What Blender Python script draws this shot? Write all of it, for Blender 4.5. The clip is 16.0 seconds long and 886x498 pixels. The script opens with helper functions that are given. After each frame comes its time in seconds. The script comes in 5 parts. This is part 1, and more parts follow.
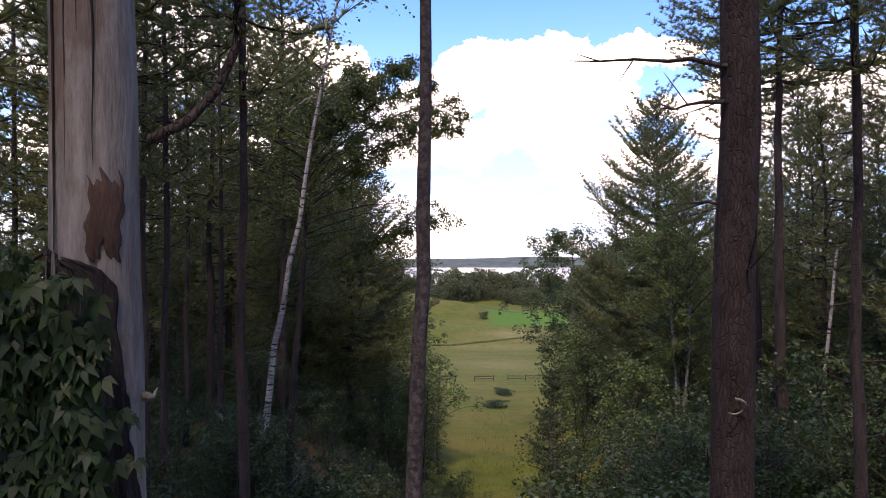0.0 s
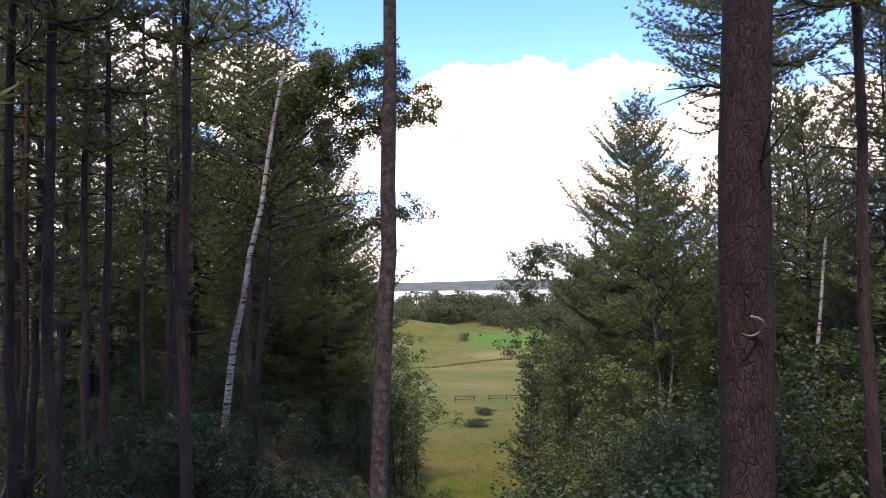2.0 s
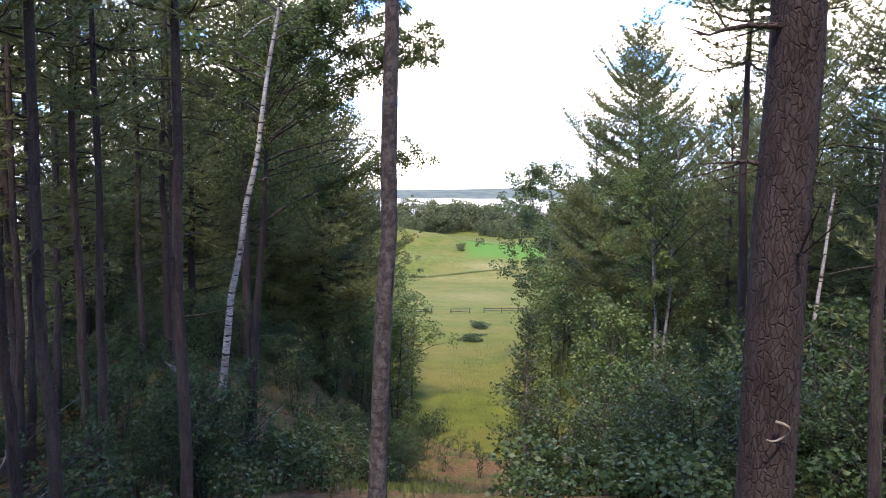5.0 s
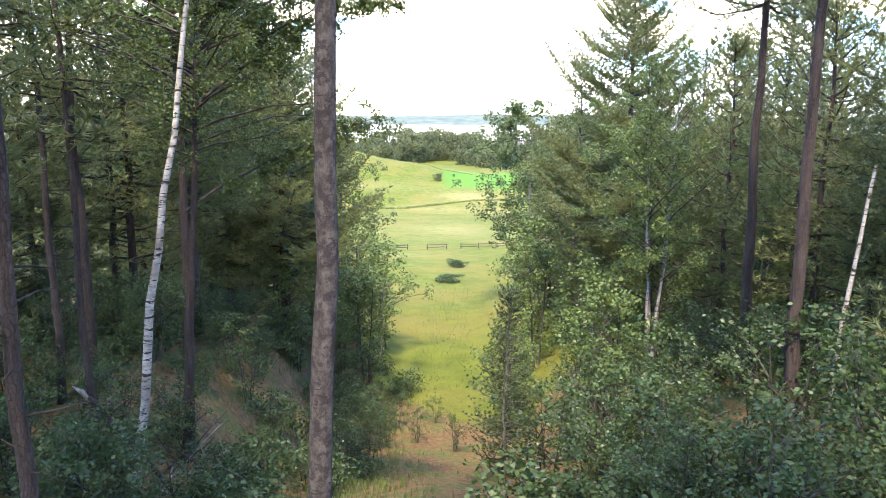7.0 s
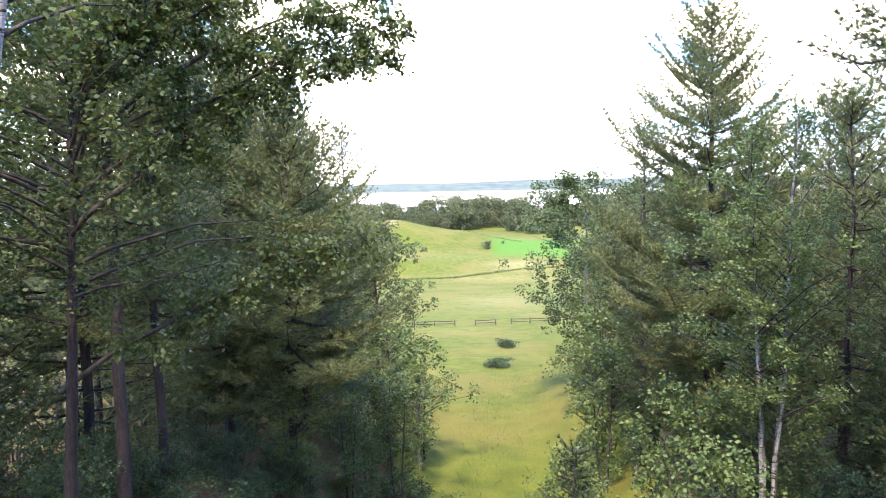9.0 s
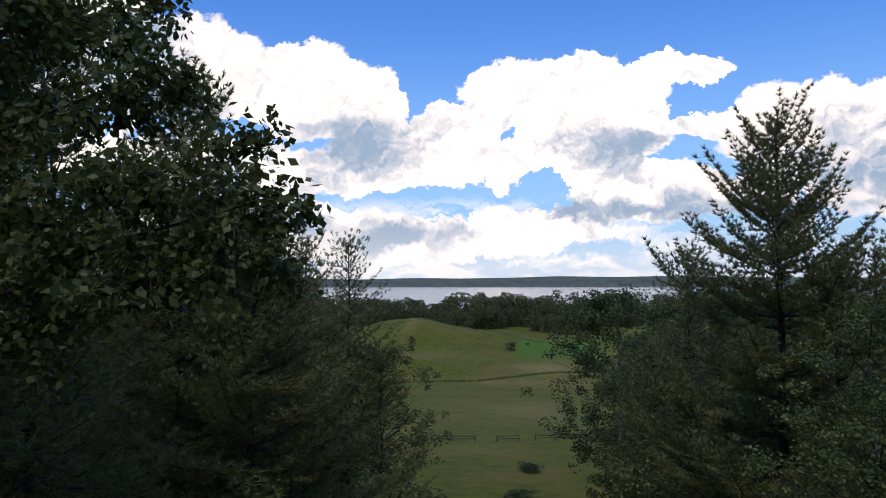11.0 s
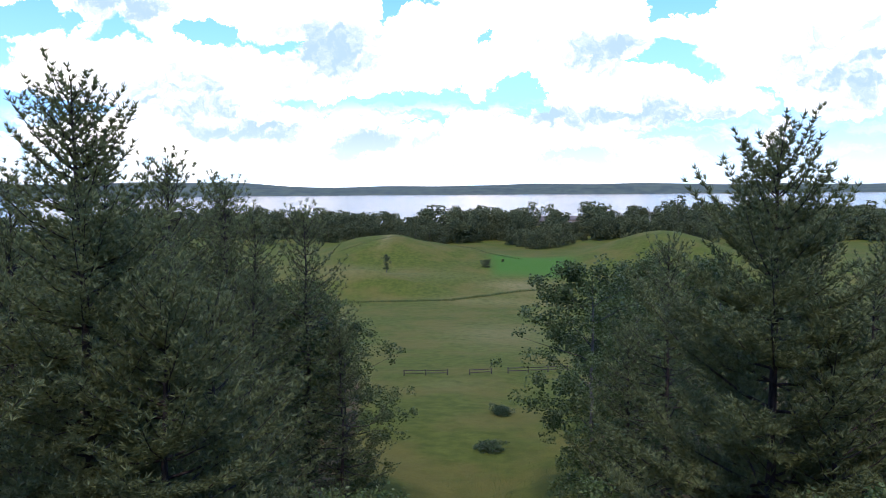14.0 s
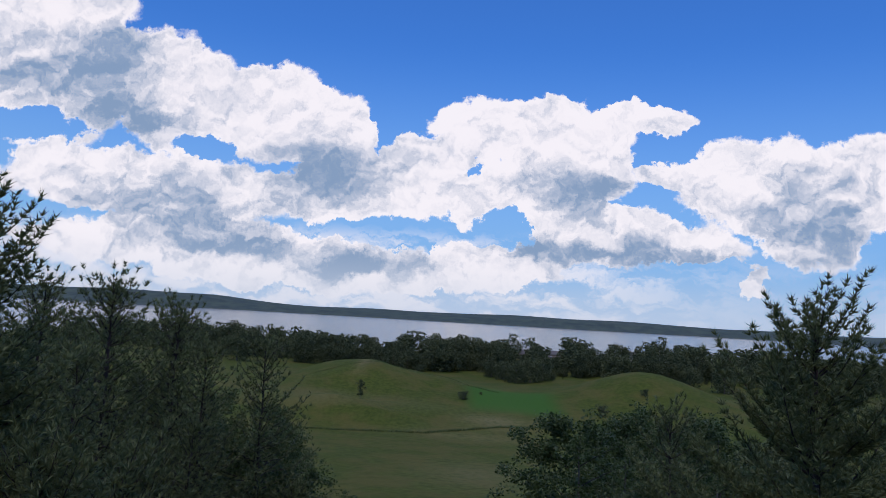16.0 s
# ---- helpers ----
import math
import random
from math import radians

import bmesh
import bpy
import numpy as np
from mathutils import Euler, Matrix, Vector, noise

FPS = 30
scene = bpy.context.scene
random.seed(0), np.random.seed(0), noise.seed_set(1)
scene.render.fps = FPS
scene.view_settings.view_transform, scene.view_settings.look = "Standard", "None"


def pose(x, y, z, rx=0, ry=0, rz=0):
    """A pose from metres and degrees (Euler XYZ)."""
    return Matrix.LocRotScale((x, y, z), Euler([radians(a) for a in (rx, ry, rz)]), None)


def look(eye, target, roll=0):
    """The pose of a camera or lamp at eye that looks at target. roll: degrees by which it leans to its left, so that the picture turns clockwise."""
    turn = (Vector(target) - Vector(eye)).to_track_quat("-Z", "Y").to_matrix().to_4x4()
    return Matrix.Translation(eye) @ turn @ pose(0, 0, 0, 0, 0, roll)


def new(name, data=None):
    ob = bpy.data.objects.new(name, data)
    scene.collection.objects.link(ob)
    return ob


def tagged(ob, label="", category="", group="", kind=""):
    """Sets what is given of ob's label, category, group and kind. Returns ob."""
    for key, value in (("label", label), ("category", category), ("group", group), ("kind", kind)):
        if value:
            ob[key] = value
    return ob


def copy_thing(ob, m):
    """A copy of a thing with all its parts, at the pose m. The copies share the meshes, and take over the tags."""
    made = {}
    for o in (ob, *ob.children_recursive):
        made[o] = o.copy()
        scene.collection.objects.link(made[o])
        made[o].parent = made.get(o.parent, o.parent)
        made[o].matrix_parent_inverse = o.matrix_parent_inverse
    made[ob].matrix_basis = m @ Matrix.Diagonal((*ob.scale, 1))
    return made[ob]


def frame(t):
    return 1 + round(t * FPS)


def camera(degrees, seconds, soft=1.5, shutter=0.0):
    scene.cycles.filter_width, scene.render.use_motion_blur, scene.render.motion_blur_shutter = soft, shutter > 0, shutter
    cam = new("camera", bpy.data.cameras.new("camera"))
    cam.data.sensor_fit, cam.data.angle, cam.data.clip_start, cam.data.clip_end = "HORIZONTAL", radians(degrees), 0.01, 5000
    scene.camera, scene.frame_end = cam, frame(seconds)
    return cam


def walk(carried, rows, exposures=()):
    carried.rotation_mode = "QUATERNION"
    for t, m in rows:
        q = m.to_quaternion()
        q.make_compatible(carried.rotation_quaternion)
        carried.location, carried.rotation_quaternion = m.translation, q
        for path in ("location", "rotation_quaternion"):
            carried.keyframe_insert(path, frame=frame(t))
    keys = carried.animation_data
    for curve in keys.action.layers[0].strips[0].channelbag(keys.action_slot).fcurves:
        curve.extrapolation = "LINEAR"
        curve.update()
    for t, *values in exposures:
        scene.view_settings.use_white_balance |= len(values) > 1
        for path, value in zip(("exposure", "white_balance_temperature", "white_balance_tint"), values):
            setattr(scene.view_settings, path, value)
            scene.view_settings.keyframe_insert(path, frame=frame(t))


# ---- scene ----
cam = camera(62.0, 16.0, 0.9)
PATH = [
    (0, (0.88, -0.343, 21.486), (0.782, 1.654, 21.515), -0.2),
    (0.5, (0.813, -0.005, 21.264), (0.72, 1.992, 21.315), -2.0),
    (1, (0.798, 0.112, 21.028), (0.718, 2.109, 21.099), -3.8),
    (1.5, (0.831, 0.424, 20.779), (0.766, 2.421, 20.864), -2.7),
    (2, (1.025, 0.71, 20.712), (0.981, 2.707, 20.804), -0.7),
    (2.5, (1.082, 0.752, 20.816), (1.049, 2.749, 20.912), 0.9),
    (3, (1.111, 0.783, 20.999), (1.081, 2.781, 21.088), 1.9),
    (3.5, (1.127, 0.831, 21.185), (1.096, 2.829, 21.25), 2.2),
    (4, (1.107, 0.873, 21.345), (1.075, 2.872, 21.373), 1.9),
    (4.5, (1.049, 0.915, 21.486), (1.015, 2.915, 21.441), 1.2),
    (5, (0.95, 1.032, 21.739), (0.913, 3.026, 21.581), 0.2),
    (5.2, (0.958, 1.079, 21.811), (0.92, 3.069, 21.617), -1.1),
    (7.3, (1.128, 4.916, 22.864), (1.157, 6.884, 22.507), 0.4),
    (7.5, (1.157, 5.462, 22.899), (1.184, 7.43, 22.541), 0.4),
    (8, (1.185, 6.972, 23.043), (1.188, 8.935, 22.657), -0.5),
    (8.5, (1.262, 8.663, 23.267), (1.209, 10.623, 22.868), -2.4),
    (9, (1.508, 10.257, 23.438), (1.398, 12.246, 23.261), -1.2),
    (9.5, (1.755, 11.827, 23.76), (1.598, 13.821, 23.754), -0.3),
    (10, (2.014, 14.316, 24.256), (1.832, 16.306, 24.337), 0.1),
    (12.3, (1.597, 16.211, 26.779), (1.468, 18.206, 26.849), -1.6),
    (12.5, (1.612, 16.513, 27.229), (1.484, 18.509, 27.239), -2.3),
    (13, (1.832, 17.144, 28.095), (1.699, 19.134, 27.938), -3.5),
    (13.5, (2.079, 18.016, 28.706), (1.951, 20.0, 28.49), -2.4),
    (14, (2.336, 18.94, 29.005), (2.223, 20.93, 28.834), -0.4),
    (14.5, (2.343, 19.9, 29.028), (2.246, 21.897, 28.974), 1.4),
    (15, (2.5, 20.7, 29.12), (2.412, 22.697, 29.169), 2.4),
    (15.5, (2.5, 21.55, 29.32), (2.42, 23.545, 29.443), 3.0),
    (16, (2.3, 22.45, 29.62), (2.227, 24.441, 29.791), 3.3),
]
EXPOSURES = [(0, 0.45, 8300, 35), (1.5, 0.75, 8300, 35), (3.5, 1.05, 8200, 33), (5, 1.5, 7900, 24), (7.3, 2.48, 8500, 14), (8, 2.55, 8450, 13), (8.5, 2.74, 8400, 13), (9, 2.28, 8000, 21), (9.5, 1.5, 7600, 29), (10, 0.32, 7800, 23), (12.5, -1.05, 6300, 19), (13, -0.72, 6700, 19), (14, 0.05, 6700, 18), (14.5, -0.05, 6400, 13), (15, -0.6, 6200, 14), (16, -1.2, 6300, 19)]
walk(cam, [(t, look(eye, target, roll)) for t, eye, target, roll in PATH], EXPOSURES)

CLOUD, SKY, SUN = 2.12, 0.22, 2.6
# ---- world, sun, exposure ----
SUN_EL, SUN_AZ = 60.0, -170.0     # degrees; azimuth from straight ahead (+y), positive to the right

world = bpy.data.worlds.new("sky")
scene.world = world
world.use_nodes = True


def node(tree, kind, **inputs):
    """A node with its inputs set or linked by name (spaces as underscores) or by number (i0, i1...)."""
    n = tree.nodes.new(kind)
    if kind == "ShaderNodeMapRange":
        n.interpolation_type = "SMOOTHSTEP"
    for k, v in inputs.items():
        s = n.inputs[int(k[1:])] if k[0] == "i" and k[1:].isdigit() else n.inputs[k.replace("_", " ")]
        if isinstance(v, bpy.types.NodeSocket):
            tree.links.new(v, s)
        else:
            s.default_value = v
    return n


def mathn(tree, op, a, b=0.0, c=0.0):
    n = node(tree, "ShaderNodeMath", i0=a, i1=b, i2=c)
    n.operation = op
    return n.outputs[0]


def vmath(tree, op, *values):
    n = tree.nodes.new("ShaderNodeVectorMath")
    n.operation = op
    for i, v in enumerate(values):
        s = n.inputs["Scale"] if op == "SCALE" and i == 1 else n.inputs[i]
        if isinstance(v, bpy.types.NodeSocket):
            tree.links.new(v, s)
        else:
            s.default_value = v
    return n.outputs[0]


def smooth(tree, v, lo, hi, to_lo=0.0, to_hi=1.0):
    if lo > hi:
        lo, hi, to_lo, to_hi = hi, lo, to_hi, to_lo
    return node(tree, "ShaderNodeMapRange", Value=v, i1=lo, i2=hi, i3=to_lo, i4=to_hi).outputs[0]


def mixc(tree, fac, a, b, blend="MIX"):
    n = tree.nodes.new("ShaderNodeMix")
    n.data_type, n.blend_type = "RGBA", blend
    for i, v in ((0, fac), (6, a), (7, b)):
        if isinstance(v, bpy.types.NodeSocket):
            tree.links.new(v, n.inputs[i])
        else:
            n.inputs[i].default_value = v if i == 0 else (*v[:3], 1)
    return n.outputs[2]


HEAPS_LEFT = [(-0.622, 0.421, 0.126, 0.099), (-0.603, 0.306, 0.112, 0.101), (-0.456, 0.302, 0.072, 0.071), (-0.406, 0.271, 0.099, 0.07), (-0.293, 0.263, 0.092, 0.061), (-0.221, 0.249, 0.078, 0.053), (-0.187, 0.207, 0.055, 0.068), (-0.542, 0.162, 0.131, 0.043), (-0.397, 0.148, 0.157, 0.047), (-0.192, 0.155, 0.086, 0.039), (-0.075, 0.167, 0.077, 0.039), (-0.375, 0.074, 0.27, 0.032), (-0.209, 0.049, 0.258, 0.028)]
HEAPS_RIGHT = [(0.084, 0.259, 0.138, 0.043), (0.223, 0.28, 0.075, 0.023), (0.117, 0.201, 0.1, 0.056), (0.241, 0.109, 0.13, 0.04), (0.127, 0.124, 0.062, 0.047), (0.045, 0.067, 0.077, 0.027), (-0.013, 0.076, 0.042, 0.025), (0.394, 0.196, 0.124, 0.057), (0.459, 0.136, 0.072, 0.047), (0.546, 0.209, 0.087, 0.064), (0.385, 0.067, 0.016, 0.025), (0.652, 0.197, 0.11, 0.072), (-0.057, 0.203, 0.073, 0.041), (0.011, 0.158, 0.054, 0.041), (0.274, 0.207, 0.048, 0.021)]
GAPS = [(-0.381, 0.217, 0.051, 0.018), (-0.621, 0.236, 0.077, 0.026), (-0.111, 0.099, 0.085, 0.019), (-0.004, 0.203, 0.02, 0.01), (0.262, 0.226, 0.044, 0.018), (0.038, 0.132, 0.035, 0.028), (-0.111, 0.261, 0.031, 0.025), (0.317, 0.07, 0.096, 0.018)]
UNDERSIDES = [(-0.659, 0.296, 0.055, 0.022), (-0.54, 0.328, 0.087, 0.047), (-0.487, 0.245, 0.068, 0.037), (-0.205, 0.19, 0.098, 0.038), (-0.418, 0.121, 0.108, 0.028), (0.153, 0.179, 0.089, 0.028), (0.234, 0.086, 0.102, 0.022), (0.473, 0.145, 0.081, 0.051), (0.097, 0.092, 0.046, 0.017), (-0.32, 0.076, 0.097, 0.012), (-0.148, 0.059, 0.085, 0.012)]


def build_sky():
    t = world.node_tree
    t.nodes.clear()
    sky = t.nodes.new("ShaderNodeTexSky")
    sky.sky_type, sky.sun_disc = "NISHITA", False
    sky.sun_elevation, sky.sun_rotation = radians(SUN_EL), radians(SUN_AZ)
    sky.air_density, sky.dust_density, sky.ozone_density = 1.3, 0.6, 1.5
    d = node(t, "ShaderNodeTexCoord").outputs["Generated"]
    s = node(t, "ShaderNodeSeparateXYZ", i0=d)
    ahead = mathn(t, "MAXIMUM", mathn(t, "ABSOLUTE", s.outputs[1]), 0.12)
    u = mathn(t, "DIVIDE", s.outputs[0], ahead)
    v = mathn(t, "DIVIDE", s.outputs[2], ahead)
    uv = node(t, "ShaderNodeCombineXYZ", i0=u, i1=v, i2=0.0).outputs[0]
    # the edges of the clouds billow at several sizes
    big = node(t, "ShaderNodeTexNoise", Vector=uv, Scale=15.0, Detail=12.0, Roughness=0.66)
    warp = vmath(t, "SUBTRACT", big.outputs["Color"], (0.5, 0.5, 0.5))
    wuv = vmath(t, "MULTIPLY_ADD", warp, (0.12, 0.08, 0.0), uv)
    ws = node(t, "ShaderNodeSeparateXYZ", i0=wuv)

    def blob(cu, cv, ru, rv):
        a = mathn(t, "MULTIPLY", mathn(t, "SUBTRACT", ws.outputs[0], cu), 1 / ru)
        b = mathn(t, "MULTIPLY", mathn(t, "SUBTRACT", ws.outputs[1], cv), 1 / rv)
        r2 = mathn(t, "MULTIPLY_ADD", a, a, mathn(t, "MULTIPLY", b, b))
        return mathn(t, "MAXIMUM", mathn(t, "SUBTRACT", 1.3, r2), 0.0)

    def soft_blob(cu, cv, ru, rv):
        a = mathn(t, "MULTIPLY", mathn(t, "SUBTRACT", ws.outputs[0], cu), 1 / ru)
        b = mathn(t, "MULTIPLY", mathn(t, "SUBTRACT", ws.outputs[1], cv), 1 / rv)
        return mathn(t, "DIVIDE", 1.0, mathn(t, "ADD", 1.0, mathn(t, "POWER", mathn(t, "MULTIPLY_ADD", a, a, mathn(t, "MULTIPLY", b, b)), 1.6)))

    # cumulus heaps, gaps between them and their grey undersides: centre and half size, as slopes to the side and upwards
    total, gaps, grey = 0.0, 0.0, 0.0
    for spot in HEAPS_LEFT + HEAPS_RIGHT:
        total = mathn(t, "ADD", total, blob(*spot))
    for spot in GAPS:
        gaps = mathn(t, "ADD", gaps, blob(*spot))
    for spot in UNDERSIDES:
        grey = mathn(t, "ADD", grey, soft_blob(*spot))
    near_cloud = smooth(t, total, 0.0, 0.45)
    body = mathn(t, "SUBTRACT", mathn(t, "MINIMUM", total, 1.1), mathn(t, "MULTIPLY", gaps, 0.95))
    fray = node(t, "ShaderNodeTexNoise", Vector=uv, Scale=46.0, Detail=7.0, Roughness=0.68).outputs["Fac"]
    rough = mathn(t, "ADD", mathn(t, "MULTIPLY", mathn(t, "SUBTRACT", big.outputs["Fac"], 0.5), 1.6), mathn(t, "MULTIPLY", mathn(t, "SUBTRACT", fray, 0.5), 0.8))
    body = mathn(t, "MULTIPLY_ADD", rough, near_cloud, body)
    cover = smooth(t, body, 0.06, 0.29)
    # rows of low cloud towards the horizon
    rows = node(t, "ShaderNodeMapping", Vector=wuv, Scale=(9.0, 38.0, 1.0)).outputs[0]
    low = node(t, "ShaderNodeTexNoise", Vector=rows, Scale=1.0, Detail=8.0, Roughness=0.62).outputs["Fac"]
    band = mathn(t, "MULTIPLY", smooth(t, v, 0.12, 0.075), smooth(t, u, 0.42, 0.05, 0.15, 1.0))
    cover = mathn(t, "MAXIMUM", cover, mathn(t, "MULTIPLY", smooth(t, low, 0.43, 0.58, 0.0, 0.85), band))
    # a few shreds in the blue
    wisp = node(t, "ShaderNodeTexNoise", Vector=uv, Scale=9.0, Detail=6.0, Roughness=0.62).outputs["Fac"]
    cover = mathn(t, "MAXIMUM", cover, smooth(t, wisp, 0.70, 0.78, 0.0, 0.8))
    # scattered cloud over the rest of the sky
    rest = node(t, "ShaderNodeTexNoise", Vector=d, Scale=3.4, Detail=8.0, Roughness=0.6).outputs["Fac"]
    high = smooth(t, mathn(t, "ADD", s.outputs[2], mathn(t, "LESS_THAN", s.outputs[1], 0.0)), 0.5, 0.7)
    cover = mathn(t, "MAXIMUM", cover, mathn(t, "MULTIPLY", smooth(t, rest, 0.53, 0.66), high))
    lump = node(t, "ShaderNodeTexNoise", Vector=wuv, Scale=13.0, Detail=7.0, Roughness=0.52).outputs["Fac"]
    # billows are lit from above and darker below
    lower = vmath(t, "ADD", wuv, (0.006, -0.020, 0.0))
    deep = node(t, "ShaderNodeTexNoise", Vector=lower, Scale=13.0, Detail=7.0, Roughness=0.52).outputs["Fac"]
    curl = node(t, "ShaderNodeTexNoise", Vector=wuv, Scale=38.0, Detail=6.0, Roughness=0.6).outputs["Fac"]
    under = vmath(t, "ADD", wuv, (0.003, -0.008, 0.0))
    curl_deep = node(t, "ShaderNodeTexNoise", Vector=under, Scale=38.0, Detail=6.0, Roughness=0.6).outputs["Fac"]
    relief = mathn(t, "ADD", mathn(t, "MULTIPLY", mathn(t, "SUBTRACT", deep, lump), 2.8), mathn(t, "MULTIPLY", mathn(t, "SUBTRACT", curl_deep, curl), 1.5))
    shade = mathn(t, "MULTIPLY_ADD", mathn(t, "SUBTRACT", lump, 0.48), 0.9, mathn(t, "MULTIPLY", mathn(t, "MINIMUM", grey, 1.1), 0.95))
    shade = mathn(t, "ADD", shade, relief)
    shade = mathn(t, "SUBTRACT", shade, mathn(t, "MULTIPLY", smooth(t, body, 0.5, 0.0), 0.4))
    lit = smooth(t, shade, 1.25, -0.05)
    cloud = mixc(t, lit, (0.25, 0.37, 0.52), (1.0, 0.985, 0.965))
    cloud = vmath(t, "SCALE", cloud, CLOUD)
    blue = vmath(t, "SCALE", mixc(t, 1.0, sky.outputs[0], (0.27, 0.71, 1.42), "MULTIPLY"), SKY)
    blue = mixc(t, smooth(t, s.outputs[2], 0.36, 0.03, 0.0, 0.8), blue, (0.56, 1.08, 1.74))
    haze = smooth(t, s.outputs[2], 0.09, -0.01)
    pale = vmath(t, "SCALE", (0.62, 0.71, 0.79), CLOUD)
    col = mixc(t, mathn(t, "MULTIPLY", cover, 0.97), blue, cloud)
    col = mixc(t, mathn(t, "MULTIPLY", haze, 0.65), col, pale)
    bg = node(t, "ShaderNodeBackground", Color=col, Strength=1.0)
    t.links.new(bg.outputs[0], node(t, "ShaderNodeOutputWorld").inputs[0])


build_sky()
sun = new("sun", bpy.data.lights.new("sun", "SUN"))
sun.data.energy, sun.data.angle, sun.data.color = SUN, radians(5.0), (1.0, 0.95, 0.86)
_el, _az = radians(SUN_EL), radians(SUN_AZ)
_to = Vector((math.sin(_az) * math.cos(_el), math.cos(_az) * math.cos(_el), math.sin(_el)))
sun.matrix_world = look(_to * 60 + Vector((0, 30, 20)), (0, 30, 20))


# ---- materials ----
def material(name):
    m = bpy.data.materials.new(name)
    m.use_nodes = True
    t = m.node_tree
    return m, t, t.nodes["Principled BSDF"], t.nodes["Material Output"]


def noise_at(t, vec, scale, detail=4.0, rough=0.55):
    return node(t, "ShaderNodeTexNoise", Vector=vec, Scale=scale, Detail=detail, Roughness=rough).outputs["Fac"]


def leaf_material(name, dark, light, through_col, translucent=0.35, rough=0.55, odd=None, vary=(0.6, 0.25)):
    m, t, p, out = material(name)
    geo = node(t, "ShaderNodeNewGeometry")
    info = node(t, "ShaderNodeObjectInfo")
    r = mathn(t, "ADD", mathn(t, "MULTIPLY", geo.outputs["Random Per Island"], vary[0]), mathn(t, "MULTIPLY", info.outputs["Random"], vary[1]))
    col = mixc(t, r, dark, light)
    patch = noise_at(t, geo.outputs["Position"], 0.9, 3.0)
    col = mixc(t, smooth(t, patch, 0.4, 0.65, 0.0, 0.55), col, light)
    # dark mottling in the colour stands in for shade between leaf clumps
    clump_shade = noise_at(t, geo.outputs["Position"], 4.5, 3.0)
    col = mixc(t, smooth(t, clump_shade, 0.56, 0.40, 0.0, 0.6), col, dark)
    if odd:
        col = mixc(t, mathn(t, "GREATER_THAN", geo.outputs["Random Per Island"], 0.985), col, odd)
    t.links.new(col, p.inputs["Base Color"])
    p.inputs["Roughness"].default_value = rough
    p.inputs["Specular IOR Level"].default_value = 0.22
    tr = node(t, "ShaderNodeBsdfTranslucent", Color=mixc(t, 0.5, col, through_col))
    mix = node(t, "ShaderNodeMixShader", i0=translucent, i1=p.outputs[0], i2=tr.outputs[0])
    t.links.new(mix.outputs[0], out.inputs[0])
    return m


def bark_material(name, dark, light, up=0.18, scale=9.0, bump=0.6, patch_col=None, patch_amt=0.0, band=0.0, plates=0.0, blotch=1.1, plate_up=0.38):
    m, t, p, out = material(name)
    co = node(t, "ShaderNodeTexCoord").outputs["Object"]
    st = node(t, "ShaderNodeMapping", Vector=co, Scale=(1.0, 1.0, up)).outputs[0]
    grain = noise_at(t, st, scale, 7.0, 0.65)
    fine = noise_at(t, st, scale * 5, 4.0, 0.7)
    blot = noise_at(t, co, blotch, 5.0, 0.62)
    f = smooth(t, mathn(t, "ADD", mathn(t, "MULTIPLY", grain, 0.7), mathn(t, "MULTIPLY", fine, 0.3)), 0.35, 0.65)
    col = mixc(t, f, dark, light)
    if patch_col:
        col = mixc(t, mathn(t, "MULTIPLY", smooth(t, blot, 0.48, 0.6), patch_amt), col, patch_col)
    if band:
        ring = node(t, "ShaderNodeMapping", Vector=co, Scale=(1.6, 1.6, 8.0)).outputs[0]
        mark = noise_at(t, ring, 2.2, 5.0, 0.65)
        col = mixc(t, smooth(t, mark, band, band + 0.07), col, (0.020, 0.017, 0.016))
    if plates:
        bent = vmath(t, "MULTIPLY_ADD", node(t, "ShaderNodeTexNoise", Vector=co, Scale=7.0).outputs["Color"], (0.10, 0.10, 0.10), co)
        cell = node(t, "ShaderNodeMapping", Vector=bent, Scale=(1.0, 1.0, plate_up)).outputs[0]
        crack = node(t, "ShaderNodeTexVoronoi", Vector=cell, Scale=plates)
        crack.feature = "DISTANCE_TO_EDGE"
        shard = node(t, "ShaderNodeTexVoronoi", Vector=cell, Scale=plates)
        tone = node(t, "ShaderNodeSeparateColor", Color=shard.outputs["Color"]).outputs[0]
        col = mixc(t, mathn(t, "MULTIPLY", tone, 0.45), col, light)
        open_crack = smooth(t, crack.outputs["Distance"], 0.10, 0.0)
        col = mixc(t, mathn(t, "MULTIPLY", open_crack, 0.55), col, (0.012, 0.009, 0.009))
        fine = mathn(t, "SUBTRACT", fine, open_crack)
    t.links.new(col, p.inputs["Base Color"])
    p.inputs["Roughness"].default_value = 0.9
    p.inputs["Specular IOR Level"].default_value = 0.2
    b = node(t, "ShaderNodeBump", Strength=bump, Distance=0.03, Height=mathn(t, "ADD", grain, mathn(t, "MULTIPLY", fine, 0.4)))
    t.links.new(b.outputs[0], p.inputs["Normal"])
    return m


def zone_of(t):
    n = t.nodes.new("ShaderNodeVertexColor")
    n.layer_name = "zone"
    return n.outputs[0]


